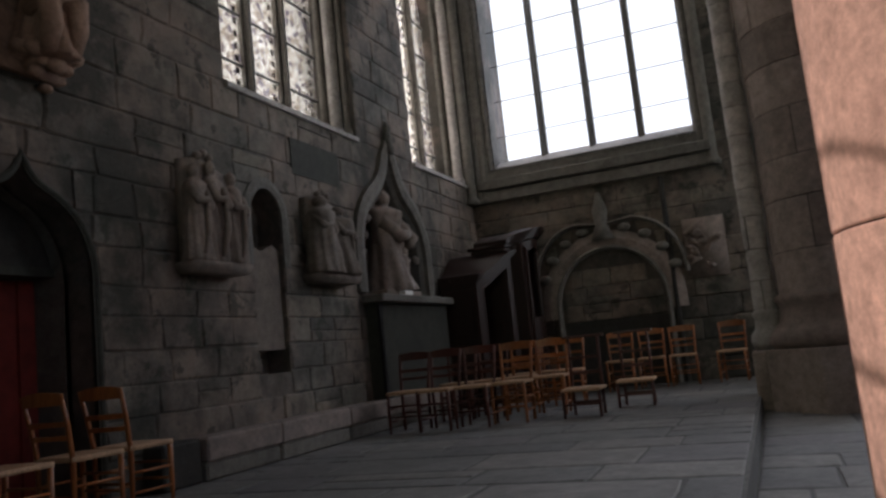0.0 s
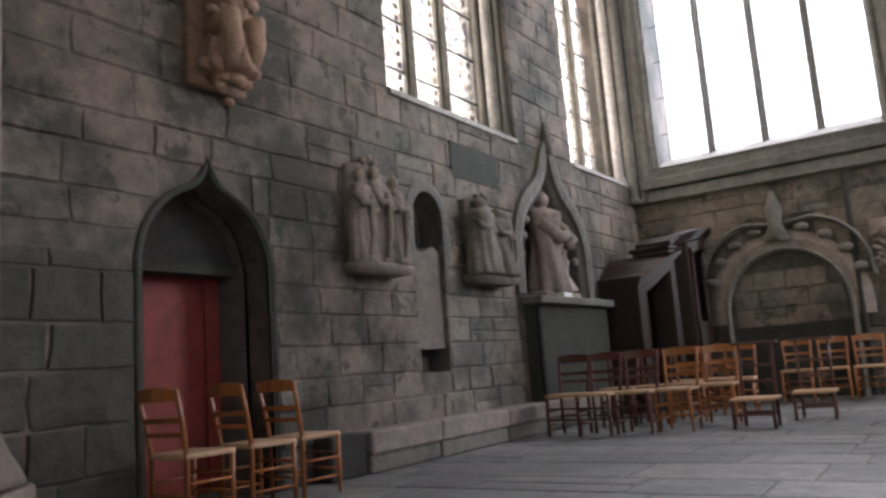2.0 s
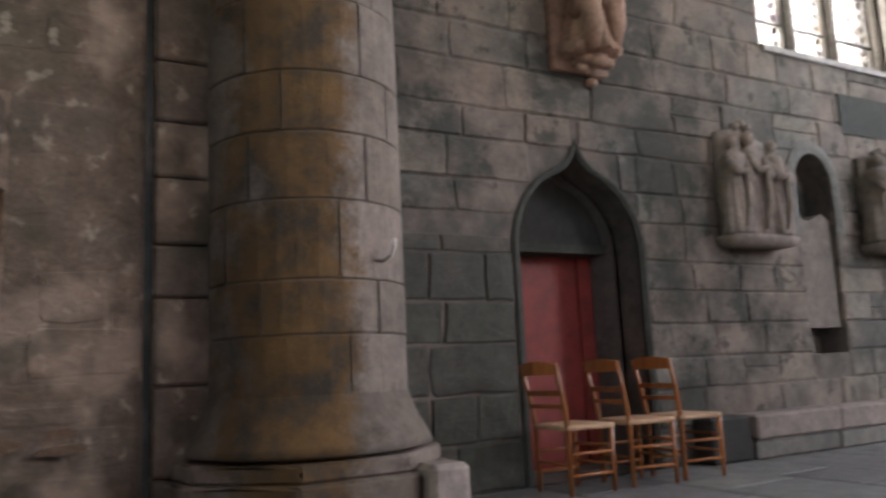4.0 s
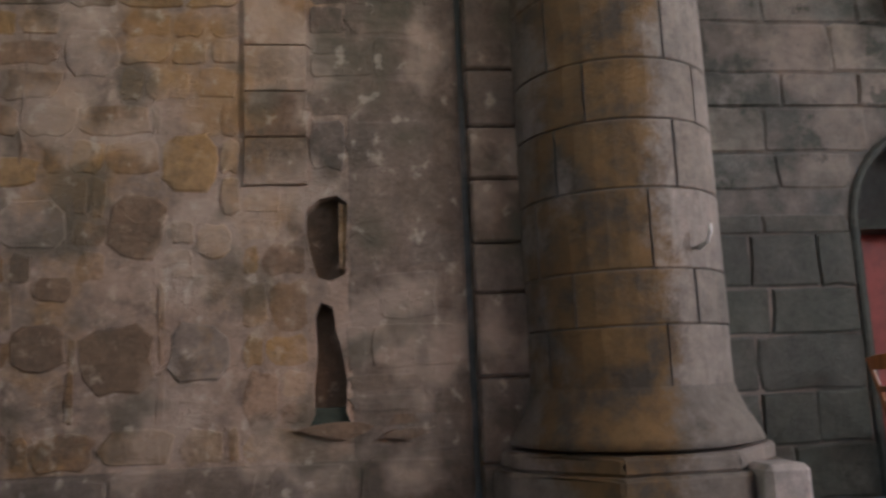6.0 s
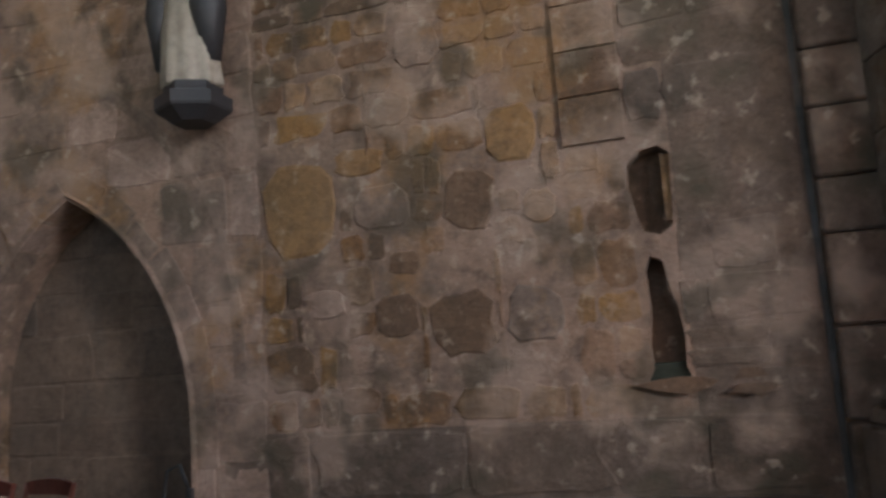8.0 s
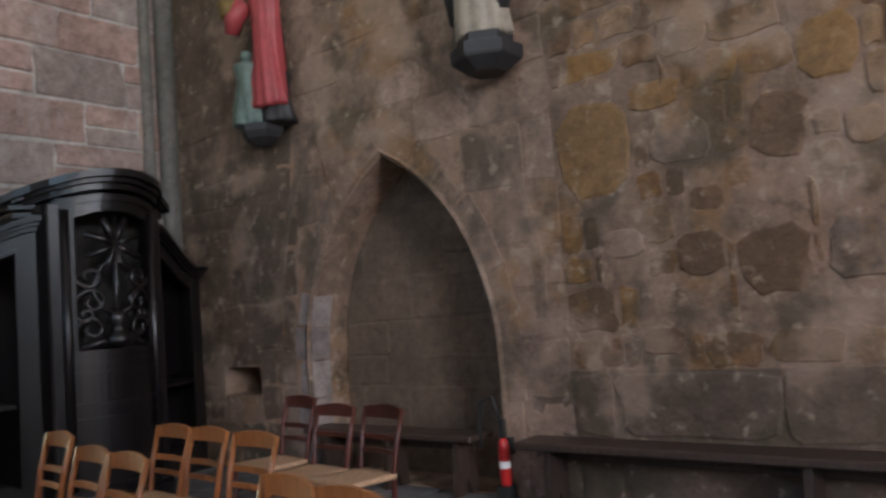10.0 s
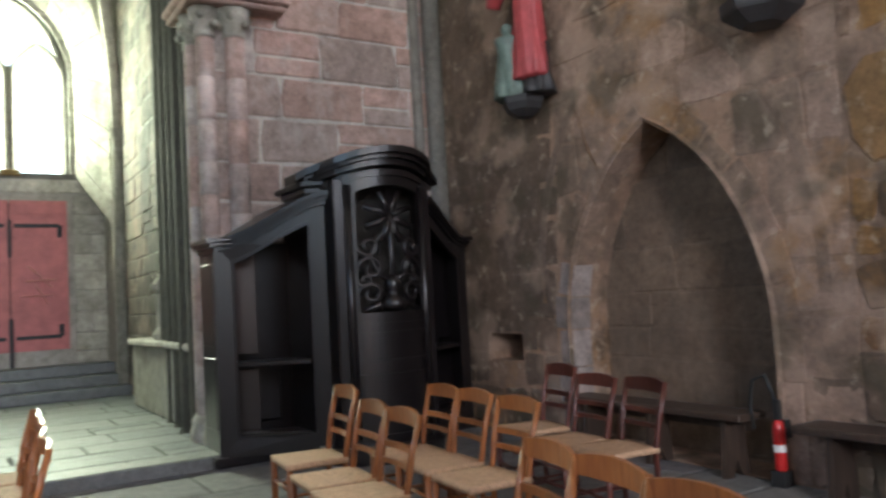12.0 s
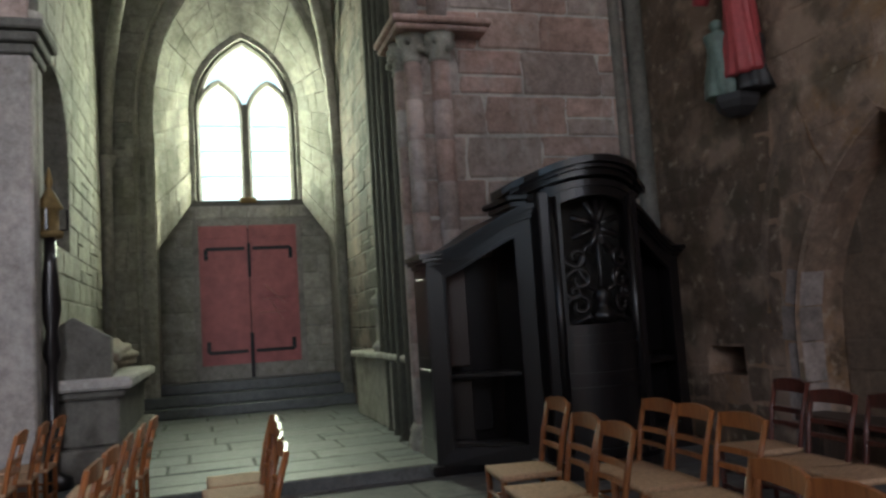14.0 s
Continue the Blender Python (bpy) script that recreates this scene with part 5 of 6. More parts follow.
tagged(part("drain_pipe", b, M_NEARBLACK), "dark vertical pipe on the end wall", "pipe", kind="structure")


def coat(bm, paint):
    solid(bm, [(-1.14, 2.12), (-0.5, 2.12), (-0.5, 3.08), (-1.14, 3.08)], [], 0.0, 0.05, END)
    rnd = random.Random(12)
    for i in range(16):
        u, v = rnd.uniform(-1.05, -0.6), rnd.uniform(2.25, 2.98)
        tube(bm, [(u, YE - 0.06, v), (u + rnd.uniform(-0.1, 0.1), YE - 0.13, v + rnd.uniform(-0.06, 0.06)), (u + rnd.uniform(-0.16, 0.16), YE - 0.07, v + rnd.uniform(-0.12, 0.12))], [0.045, 0.05, 0.03], 7)
    paint(0)


carved("relief_panel", "square weathered stone relief panel on the end wall", coat, [M_STATUE], "relief")
# added block out of view; stops the sun before the side windows
b = bmesh.new()
box(b, -9.8, -7.4, 3.5, 12.0, -0.3, TOP + 2)
structure("outer_building", b, M_GREY_I, "unseen block added outside to keep sun off the side windows", "building")

# ---- the confessional ----
BOW, HALF = 0.33, 0.46


def bow(x):
    """How far the middle bay stands forward at x."""
    return BOW * max(0.0, 1 - (abs(x) / (HALF + 0.12)) ** 2.2)


def bowed(bm, x0, x1, z0, z1, grow=0.0, thick=0.04, n=14, top=None):
    """A panel bent round the bow; top(x) may lift its upper edge."""
    rows = []
    for i in range(n + 1):
        x = x0 + (x1 - x0) * i / n
        y = bow(x) + grow
        zt = top(x) if top else z1
        zb = z0(x) if callable(z0) else z0
        rows.append([bm.verts.new(p) for p in ((x, y - thick, zb), (x, y, zb), (x, y, zt), (x, y - thick, zt))])
    for p, q in zip(rows, rows[1:]):
        for i in range(4):
            bm.faces.new((p[i], p[(i + 1) % 4], q[(i + 1) % 4], q[i]))
    bm.faces.new(rows[0])
    bm.faces.new(rows[-1])


def rake(x):
    """The swept top of the side bays."""
    f = min(1, max(0, (1.34 - abs(x)) / (1.34 - HALF)))
    return 1.95 + 0.37 * (f * f * (3 - 2 * f))


def crown(x):
    return 2.5 + 0.2 * math.cos(min(1.0, abs(x) / 0.74) * math.pi / 2) ** 0.8


def confessional(mat, label, m, fret=True, turned=0.5):
    ob = thing("confessional", label, "confessional")
    depth = 1.05
    b = bmesh.new()
    box(b, -1.4, 1.4, -depth, 0.1, 0, 0.09, bevel=0.02)
    part("base_step", b, mat, ob)
    b = bmesh.new()
    bowed(b, -0.6, 0.6, 0, 0.14, 0.16, 0.4)
    part("bowed_step", b, mat, ob)
    b = bmesh.new()
    box(b, -1.3, 1.3, -depth, -depth + 0.04, 0.09, 2.0)
    part("back_panel", b, mat, ob)
    for s in (-1, 1):
        side = bmesh.new()
        box(side, s * 1.28, s * 1.32, -depth, 0, 0.09, 1.96)
        panel = part("side_panel", side, mat, ob)
        for z0, z1 in ((0.3, 0.95), (1.05, 1.8)):
            b = bmesh.new()
            box(b, s * 1.318, s * 1.335, -depth + 0.15, -0.15, z0, z1, bevel=0.012)
            part("raised_field", b, mat, panel)
        b = bmesh.new()
        box(b, s * 0.44, s * 0.48, -depth, 0, 0.09, 2.25)
        part("partition", b, mat, ob)
        b = bmesh.new()
        box(b, s * 0.478, s * 0.49, -depth + 0.1, -0.3, 1.02, 1.62)
        part("grille_panel", b, mat, ob, "bluish polished inner panel")
        b = bmesh.new()
        box(b, s * 0.475, s * 1.29, -depth + 0.05, -depth + 0.09, 0.09, 2.0)
        part("bay_lining", b, mat, ob)
        b = bmesh.new()
        n = 12
        top = [(s * (1.34 - (1.34 - HALF) * i / n)) for i in range(n + 1)]
        outer = [(s * 1.34, 0.09), *[(x, rake(x)) for x in top], (s * HALF, 0.09)]
        hole = [(s * 1.18, 0.26), *[(x, rake(x) - 0.2) for x in [s * (1.18 - 0.56 * i / n) for i in range(n + 1)]], (s * 0.62, 0.26)]
        solid(b, outer, [hole], -0.07, 0.0, AYP)
        part("arched_front", b, mat, ob)
        b = bmesh.new()
        h2 = [(s * 1.2, 0.24), *[(x, rake(x) - 0.17) for x in [s * (1.2 - 0.6 * i / n) for i in range(n + 1)]], (s * 0.6, 0.24)]
        solid(b, h2, [hole], 0.0, 0.022, AYP)
        part("opening_moulding", b, mat, ob)
        b = bmesh.new()
        for k, (g, y1, dz) in enumerate(((0.0, 0.05, 0.0), (0.04, 0.09, 0.04), (0.07, 0.13, 0.075))):
            lp = [(x, rake(x) - 0.06 + dz) for x in top] + [(x, rake(x) - 0.015 + dz) for x in reversed(top)]
            lp = [(u + s * g * (1 if abs(u) > 1.3 else 0), v) for u, v in lp]
            solid(b, lp, [], -depth, y1, AYP)
        part("swept_cornice", b, mat, ob)
        b = bmesh.new()
        box(b, s * 0.6, s * 1.2, -0.5, -0.05, 0.86, 0.9, bevel=0.01)
        part("arm_rest", b, mat, ob)
        b = bmesh.new()
        box(b, s * 0.62, s * 1.18, -0.45, -0.08, 0.22, 0.27, bevel=0.01)
        part("kneeler", b, mat, ob)
        b = bmesh.new()
        box(b, s * 0.62, s * 1.2, -0.95, -0.9, 0.3, 0.85, bevel=0.01)
        part("inner_panel", b, mat, ob)
        b = bmesh.new()
        box(b, s * 0.9, s * 1.27, -0.58, -0.55, 0.95, 1.9, bevel=0.01)
        box(b, s * 0.9, s * 1.27, -0.58, -0.55, 0.12, 0.82, bevel=0.01)
        part("lining_panel", b, mat, ob)
        # posts of the middle bay
        b = bmesh.new()
        x = s * (HALF - 0.02)
        box(b, x - 0.05, x + 0.05, 0.0, bow(x) + 0.06, 0.09, 2.46, bevel=0.012)
        part("bay_post", b, mat, ob)
        b = bmesh.new()
        lathe(b, [(0.035, 0.2), (0.035, 2.4)], (s * (HALF - 0.09), bow(HALF - 0.09) + 0.02), 10)
        part("bead", b, mat, ob, smooth=True)
    b = bmesh.new()
    bowed(b, -0.4, 0.4, 0.09, 1.27)
    door = part("bowed_door", b, mat, ob)
    for z in (0.2, 0.72, 0.84, 1.08, 1.16, 1.25):
        b = bmesh.new()
        bowed(b, -0.38, 0.38, z, z + 0.028, 0.02, 0.03)
        part("door_bead", b, mat, door)
    for s in (-1, 1):
        b = bmesh.new()
        bowed(b, s * 0.31, s * 0.42, 1.25, 2.4, 0.01)
        part("door_stile", b, mat, door)
    b = bmesh.new()
    bowed(b, -0.42, 0.42, lambda x: 2.3 + 0.1 * math.cos(x / 0.42 * 1.57), 2.5, 0.012)
    part("arched_rail", b, mat, door)
    # pierced scrollwork
    if fret:
        def bar(pts, r=0.021, name="scroll"):
            fb = bmesh.new()
            tube(fb, [(x, bow(x) - 0.015, z + 0.24) for x, z in pts], r, 6, flat=1.3)
            part(name, fb, mat, door, smooth=True)
        bar([(0, 1.05), (0, 1.5), (0, 2.12)], 0.018, "stem")
        for a in range(0, 360, 45):
            c, sn = math.cos(radians(a + 22)), math.sin(radians(a + 22))
            bar([(0.03 * c, 1.88 + 0.03 * sn), (0.1 * c, 1.88 + 0.12 * sn), (0.25 * c, 1.88 + 0.24 * sn)], 0.022, "ray")
        for s in (-1, 1):
            for z, r, dz in ((1.2, 0.1, 1), (1.42, 0.11, 1), (1.62, 0.095, -1), (1.32, 0.06, -1)):
                cx = s * (0.3 - r)
                bar([(cx + s * r * f * math.cos(t), z + dz * r * f * math.sin(t)) for t, f in [(k * 0.55, 1 - k * 0.055) for k in range(14)]], 0.02)
            bar([(0, 1.3), (s * 0.12, 1.36), (s * 0.2, 1.52), (s * 0.12, 1.7), (0, 1.76)], 0.018)
            bar([(0, 1.08), (s * 0.14, 1.1), (s * 0.28, 1.05)], 0.022)
        b = bmesh.new()
        lathe(b, [(0.01, 1.28), (0.1, 1.3), (0.12, 1.36), (0.06, 1.41), (0.05, 1.46), (0.085, 1.52), (0.03, 1.6)], (0, bow(0) - 0.02), 12)
        part("carved_urn", b, mat, door, smooth=True)
    # near-black sheet: the shade of the voids behind the scrollwork as colour
    b = bmesh.new()
    box(b, -0.42, 0.42, -0.06, -0.03, 0.09, 2.5)
    part("bay_back", b, M_NEARBLACK, ob)
    # crown
    for k, (g, lo) in enumerate(((0.03, -0.22), (0.07, -0.13), (0.12, -0.075), (0.17, -0.035))):
        b = bmesh.new()
        w = 0.52 + 0.07 * k
        bowed(b, -w, w, lambda x, lo=lo: crown(x) + lo, 0, g, 0.35, 18, lambda x, lo=lo: crown(x) + lo + 0.06)
        part("crown_moulding", b, mat, ob)
    for s in (-1, 1):
        for g, z in ((0.02, 2.3), (0.06, 2.36), (0.1, 2.42)):
            b = bmesh.new()
            box(b, s * 0.5, s * (0.58 + g), -0.55 - g, g - 0.02, z, z + 0.058, bevel=0.012)
            part("return_moulding", b, mat, ob)
    b = bmesh.new()
    n = 12
    xs = [-0.62 + 1.24 * i / n for i in range(n + 1)]
    solid(b, [(-0.62, 2.2), (0.62, 2.2), *[(x, crown(x) - 0.02) for x in reversed(xs)]], [], -0.55, -0.02, AYP)
    part("crown_box", b, mat, ob)
    # the side bays turn back from the middle one
    for o in ob.children_recursive:
        for v in o.data.vertices:
            over = abs(v.co.x) - HALF
            if over > 0 and v.co.y > -depth:
                v.co.y = -depth + (v.co.y + depth) * (1 - turned * min(1, over / 0.84))
    ob.matrix_world = m
    return ob


confessional(M_DARKWOOD, "dark oak confessional with bowed door and pierced scrollwork", pose(-3.22, -6.32, 0) @ Matrix.Diagonal((0.98, 1, 0.985, 1)))
second = confessional(M_BROWNWOOD, "brown oak confessional standing in the wall corner", pose(-3.62, 12.02, UP, 0, 0, -90) @ Matrix.Diagonal((0.72, 0.95, 0.98, 1)), False, 0.4)

# ---- west wall ----
arch = thing("wall_arch", "pointed stone arch recess in the brown wall", "arch", "structure")
rr = random.Random(41)
pts = pointed(-5.4, -3.36, 0.0, 1.0, 2.68, 7)
pts = pts[1:] + pts[:1]
n = len(pts)
for i in range(n - 1):
    (ua, va), (ub, vb) = pts[i], pts[i + 1]
    steps = max(1, round(math.hypot(ub - ua, vb - va) / 0.33))
    for k in range(steps):
        p = (ua + (ub - ua) * k / steps, va + (vb - va) * k / steps)
        q = (ua + (ub - ua) * (k + 1) / steps, va + (vb - va) * (k + 1) / steps)
        du, dv = q[0] - p[0], q[1] - p[1]
        ln = math.hypot(du, dv)
        nu, nv = dv / ln, -du / ln
        g = 0.2 + rr.uniform(-0.03, 0.05)
        e = 0.02
        p, q = (p[0] - nu * 0.006, p[1] - nv * 0.006), (q[0] - nu * 0.006, q[1] - nv * 0.006)
        b = bmesh.new()
        solid(b, [(p[0] + du * e, p[1] + dv * e), (q[0] - du * e, q[1] - dv * e), (q[0] - du * e + nu * g, q[1] - dv * e + nv * g), (p[0] + du * e + nu * g, p[1] + dv * e + nv * g)], [], -0.2, 0.006 + rr.uniform(0, 0.01), LEFT)
        part("arch_stone", b, M_FARP if p[0] < -5.2 and 0.3 < p[1] < 1.7 else M_ROSE, arch)
b = bmesh.new()
ring(b, O_ARCH, 0.05, -0.1, 0.045, LEFT)
part("edge_roll", b, M_ROSE, arch)
b = bmesh.new()
ring(b, pointed(-5.72, -3.0, 1.25, 1.5, 3.58), 0.09, 0.0, 0.014, LEFT)
part("worn_hood", b, M_ROSE, arch)

def wall_bench(y0, y1, x0, label):
    ob = thing("wooden_bench", label, "bench")
    b = bmesh.new()
    box(b, x0, x0 + 0.3, y0, y1, 0.4, 0.45, bevel=0.01)
    part("seat", b, M_BENCH, ob)
    for y in (y0 + 0.2, (y0 + y1) / 2, y1 - 0.2):
        b = bmesh.new()
        solid(b, [(x0 + 0.02, 0), (x0 + 0.1, 0), (x0 + 0.15, 0.12), (x0 + 0.2, 0), (x0 + 0.28, 0), (x0 + 0.25, 0.4), (x0 + 0.05, 0.4)], [], y, y + 0.045, Matrix(((1, 0, 0, 0), (0, 0, 1, 0), (0, 1, 0, 0), (0, 0, 0, 1))))
        part("leg_board", b, M_BENCH, ob)
    b = bmesh.new()
    box(b, x0 + 0.03, x0 + 0.05, y0 + 0.1, y1 - 0.1, 0.3, 0.4)
    part("apron", b, M_BENCH, ob)
    return ob


wall_bench(-3.05, 0.55, XW + 0.06, "long dark wooden bench against the rubble wall")
wall_bench(-5.3, -3.5, XW - 0.05, "dark wooden bench set inside the arch recess")
ext = thing("fire_extinguisher", "red fire extinguisher with a black hose by the arch", "extinguisher")
b = bmesh.new()
lathe(b, [(0.036, 0.1), (0.04, 0.12), (0.04, 0.36), (0.03, 0.41), (0.016, 0.43)], (XW + 0.12, -3.3), 14)
part("cylinder", b, M_EXT_RED, ext, smooth=True)
b = bmesh.new()
lathe(b, [(0.041, 0.22), (0.041, 0.27)], (XW + 0.12, -3.3), 14)
part("label_band", b, M_WHITE, ext)
b = bmesh.new()
box(b, XW + 0.1, XW + 0.14, -3.32, -3.28, 0.43, 0.56)
part("valve", b, M_RUBBER, ext)
b = bmesh.new()
tube(b, [(XW + 0.12, -3.31, 0.55), (XW + 0.14, -3.36, 0.72), (XW + 0.14, -3.46, 0.68), (XW + 0.13, -3.5, 0.5), (XW + 0.13, -3.48, 0.35)], 0.012, 8)
part("hose", b, M_RUBBER, ext, smooth=True)
b = bmesh.new()
box(b, XW, XW + 0.07, -3.32, -3.28, 0.3, 0.42)
part("wall_bracket", b, M_RUBBER, ext)
b = bmesh.new()
box(b, XW + 0.07, XW + 0.17, -3.35, -3.25, 0.0, 0.1)
part("foot_ring", b, M_RUBBER, ext)


def red_saint(bm, paint):
    lathe(bm, [(0.08, 2.98), (0.17, 3.04), (0.2, 3.1), (0.2, 3.16)], (XW + 0.2, -5.66), 6)
    paint(0, False)
    robe(bm, XW + 0.2, -5.53, 3.3, 1.5, 0.2, 12, 0.16, 0.75, 0, 1.5, seed=21)
    paint(1)
    robe(bm, XW + 0.28, -5.74, 3.16, 0.72, 0.17, 8, 0.14, 0.8, 0, 1.2, seed=22)
    paint(2)
    robe(bm, XW + 0.14, -5.5, 3.16, 0.6, 0.18, 8, 0.14, 0.8, 0, 1.2, 0.8, seed=23)
    paint(0)
    tube(bm, [(XW + 0.28, -5.7, 4.32), (XW + 0.34, -5.8, 4.2), (XW + 0.34, -5.85, 4.05)], [0.09, 0.1, 0.07], 8)
    paint(1)
    lathe(bm, [(0.07, 4.2), (0.1, 4.22), (0.1, 4.3), (0.12, 4.34), (0.06, 4.35)], (XW + 0.36, -5.84), 10)
    paint(3)


carved("wall_statue", "painted wooden statue in a red robe on a dark bracket", red_saint, [M_BLUE_ROBE, M_RED_ROBE, M_GREEN_ROBE, M_OCHRE])


def pale_saint(bm, paint):
    lathe(bm, [(0.14, 3.0), (0.25, 3.08), (0.26, 3.1), (0.26, 3.18), (0.2, 3.2), (0.2, 3.26)], (XW + 0.22, -3.1), 6)
    paint(0, False)
    robe(bm, XW + 0.22, -3.12, 3.25, 1.5, 0.21, 9, 0.12, 0.75, 0, 1.5, seed=31)
    paint(1)
    for dy, r in ((-0.22, 0.1), (0.17, 0.13)):
        tube(bm, [(XW + 0.22, -3.12 + dy, 3.42), (XW + 0.24, -3.12 + dy, 3.8), (XW + 0.22, -3.12 + dy * 0.8, 4.4)], [r * 0.5, r, r * 0.8], 10)
    paint(0)


carved("wall_statue", "painted wooden statue in cream and slate robes on a bracket", pale_saint, [M_BLUE_ROBE, M_WHITE_ROBE])

# pale strip and fissure beside the small niches
strip = thing("wall_strip", "pale dressed stone strip let into the rubble wall", "stone strip", "structure")
z = 2.52
rr = random.Random(51)
while z < 4.0:
    h = rr.uniform(0.28, 0.36)
    b = bmesh.new()
    solid(b, [(-0.64, z), (-0.27, z), (-0.27, z + h - 0.012), (-0.64, z + h - 0.012)], [], 0.0, 0.028 + rr.uniform(0, 0.008), LEFT)
    part("strip_stone", b, M_BROWN, strip)
    z += h
half_col = thing("half_pilaster", "worn brown stone pilaster beside a deep joint", "pilaster", "structure")
z = 0.0
while z < TOP - 0.1:
    h = min(rr.uniform(0.3, 0.5), TOP - z)
    b = bmesh.new()
    box(b, XW, XW + 0.09 + rr.uniform(0, 0.012), 0.72, 1.12, z, z + h - 0.012, bevel=0.015)
    part("pilaster_stone", b, M_BROWN_D, half_col)
    z += h
b = bmesh.new()
solid(b, [(0.675, 0), (0.715, 0), (0.71, TOP), (0.68, TOP)], [], 0.0, 0.012, LEFT)
part("deep_joint", b, M_MORTAR, half_col)
b = bmesh.new()
solid(b, [(-0.36, 1.065), (-0.2, 1.02), (-0.05, 1.0), (0.06, 1.04), (0.1, 1.07), (0.02, 1.095), (-0.12, 1.1), (-0.26, 1.085)], [], 0.0, 0.045, LEFT)
tagged(part("niche_ledge", b, M_UMBER), "worn stone ledge below the narrow niche", "ledge", kind="structure")

for name, label, u0, u1, v0, v1, w, mat in (("niche_back", "soot-brown back of the small round niche", -0.3, -0.025, 1.9, 2.46, -0.16, M_UMBER), ("niche_jamb", "ochre stone jamb of the small niche", -0.085, -0.03, 2.0, 2.4, -0.025, M_OCHRE_B),
                                            ("slit_back", "mossy brown back of the narrow slit", -0.29, -0.02, 1.18, 1.81, -0.14, M_UMBER), ("slit_foot", "mossy dark stone at the foot of the narrow slit", -0.29, -0.02, 1.06, 1.18, -0.04, M_MOSS)):
    b = bmesh.new()
    solid(b, [(u0, v0), (u1, v0), (u1, v1), (u0, v1)], [], -0.3, w, LEFT)
    tagged(part(name, b, mat), label, "niche", kind="structure")
b = bmesh.new()
solid(b, [(0.14, 1.0), (0.3, 0.985), (0.42, 1.02), (0.36, 1.05), (0.2, 1.04)], [], 0.0, 0.06, LEFT)
solid(b, [(0.18, 1.07), (0.36, 1.08), (0.33, 1.13), (0.22, 1.13)], [], 0.0, 0.02, LEFT)
tagged(part("broken_ledge", b, M_UMBER), "small broken dark stone ledge on the wall", "ledge", kind="structure")
fissures = thing("wall_joints", "deep dark open joints between the rubble stones", "joint", "structure")
rj = random.Random(77)
for y0, z0, y1, z1 in ((-1.94, 2.72, -1.9, 3.5), (-2.1, 2.62, -1.88, 2.6), (-1.92, 2.6, -1.93, 2.85), (-5.2, 3.0, -4.9, 2.2)):
    b = bmesh.new()
    steps = max(3, int(math.hypot(y1 - y0, z1 - z0) / 0.09))
    tube(b, [(XW + 0.006, y0 + (y1 - y0) * k / steps + rj.uniform(-0.014, 0.014), z0 + (z1 - z0) * k / steps + rj.uniform(-0.014, 0.014)) for k in range(steps + 1)], [0.003 + rj.uniform(0, 0.009) for _ in range(steps + 1)], 5)
    part("open_joint", b, M_UMBER, fissures)

# ---- the pier behind the confessional ----
pil = thing("pier_pilaster", "clustered pink stone shafts with a carved capital", "pilaster", "structure")
for x, y, r in ((-2.36, YP + 0.06, 0.1), (-2.08, YP - 0.0, 0.09), (-2.02, YP - 0.24, 0.07), (-2.08, YP - 0.45, 0.09)):
    z = 0.35
    while z < 4.0:
        h = min(rr.uniform(0.3, 0.5), 4.0 - z)
        b = bmesh.new()
        lathe(b, [(r - 0.008, z), (r, z + 0.01), (r, z + h - 0.01), (r - 0.008, z + h)], (x, y), 14)
        part("shaft_drum", b, M_PINK, pil, smooth=True)
        z += h
    b = bmesh.new()
    lathe(b, [(r * 1.7, 0.0), (r * 1.7, 0.18), (r * 1.4, 0.24), (r * 1.5, 0.28), (r, 0.36)], (x, y), 14)
    part("shaft_base", b, M_PALE, pil, smooth=True)
    b = bmesh.new()
    lathe(b, [(r, 4.0), (r * 1.2, 4.02), (r * 1.1, 4.05), (r * 1.4, 4.16), (r * 1.75, 4.28)], (x, y), 14)
    part("capital", b, M_PALE, pil, smooth=True)
    for k in range(6):
        b = bmesh.new()
        bmesh.ops.create_icosphere(b, subdivisions=1, radius=0.05, matrix=Matrix.Translation((x + r * 1.4 * math.cos(k * 1.05), y + r * 1.4 * math.sin(k * 1.05), 4.12 + 0.08 * (k % 2))))
        part("carved_leaf", b, M_PALE, pil, smooth=True)
    b = bmesh.new()
    lathe(b, [(r, 4.4), (r, TOP)], (x, y), 14)
    part("upper_shaft", b, M_PINK, pil, smooth=True)
b = bmesh.new()
box(b, -2.84, -1.86, YP - 0.6, YP + 0.26, 4.28, 4.34, bevel=0.02)
box(b, -2.88, -1.82, YP - 0.6, YP + 0.3, 4.34, 4.41, bevel=0.02)
part("abacus", b, M_PINK, pil)
vs = thing("corner_shafts", "tall dark stone shafts in the wall corner", "shaft", "structure")
vshaft(-4.62, YP + 0.1, 0.1, 0.0, TOP, M_DRESSED, vs)
vshaft(-4.42, YP + 0.05, 0.06, 0.0, TOP, M_DRESSED, vs)
porch_vs = thing("porch_shafts", "dark clustered stone shafts along the porch wall", "shaft", "structure")
for x, y, r in ((-2.1, -8.15, 0.12), (-2.12, -8.5, 0.15), (-2.14, -8.95, 0.13), (-2.16, -9.4, 0.12), (-2.2, -9.9, 0.11)):
    vshaft(x, y, r, 0.0, TOP, M_DOORSTONE, porch_vs)
ledge = thing("porch_ledge", "carved stone ledge with worn pinnacles along the porch", "ledge", "structure")
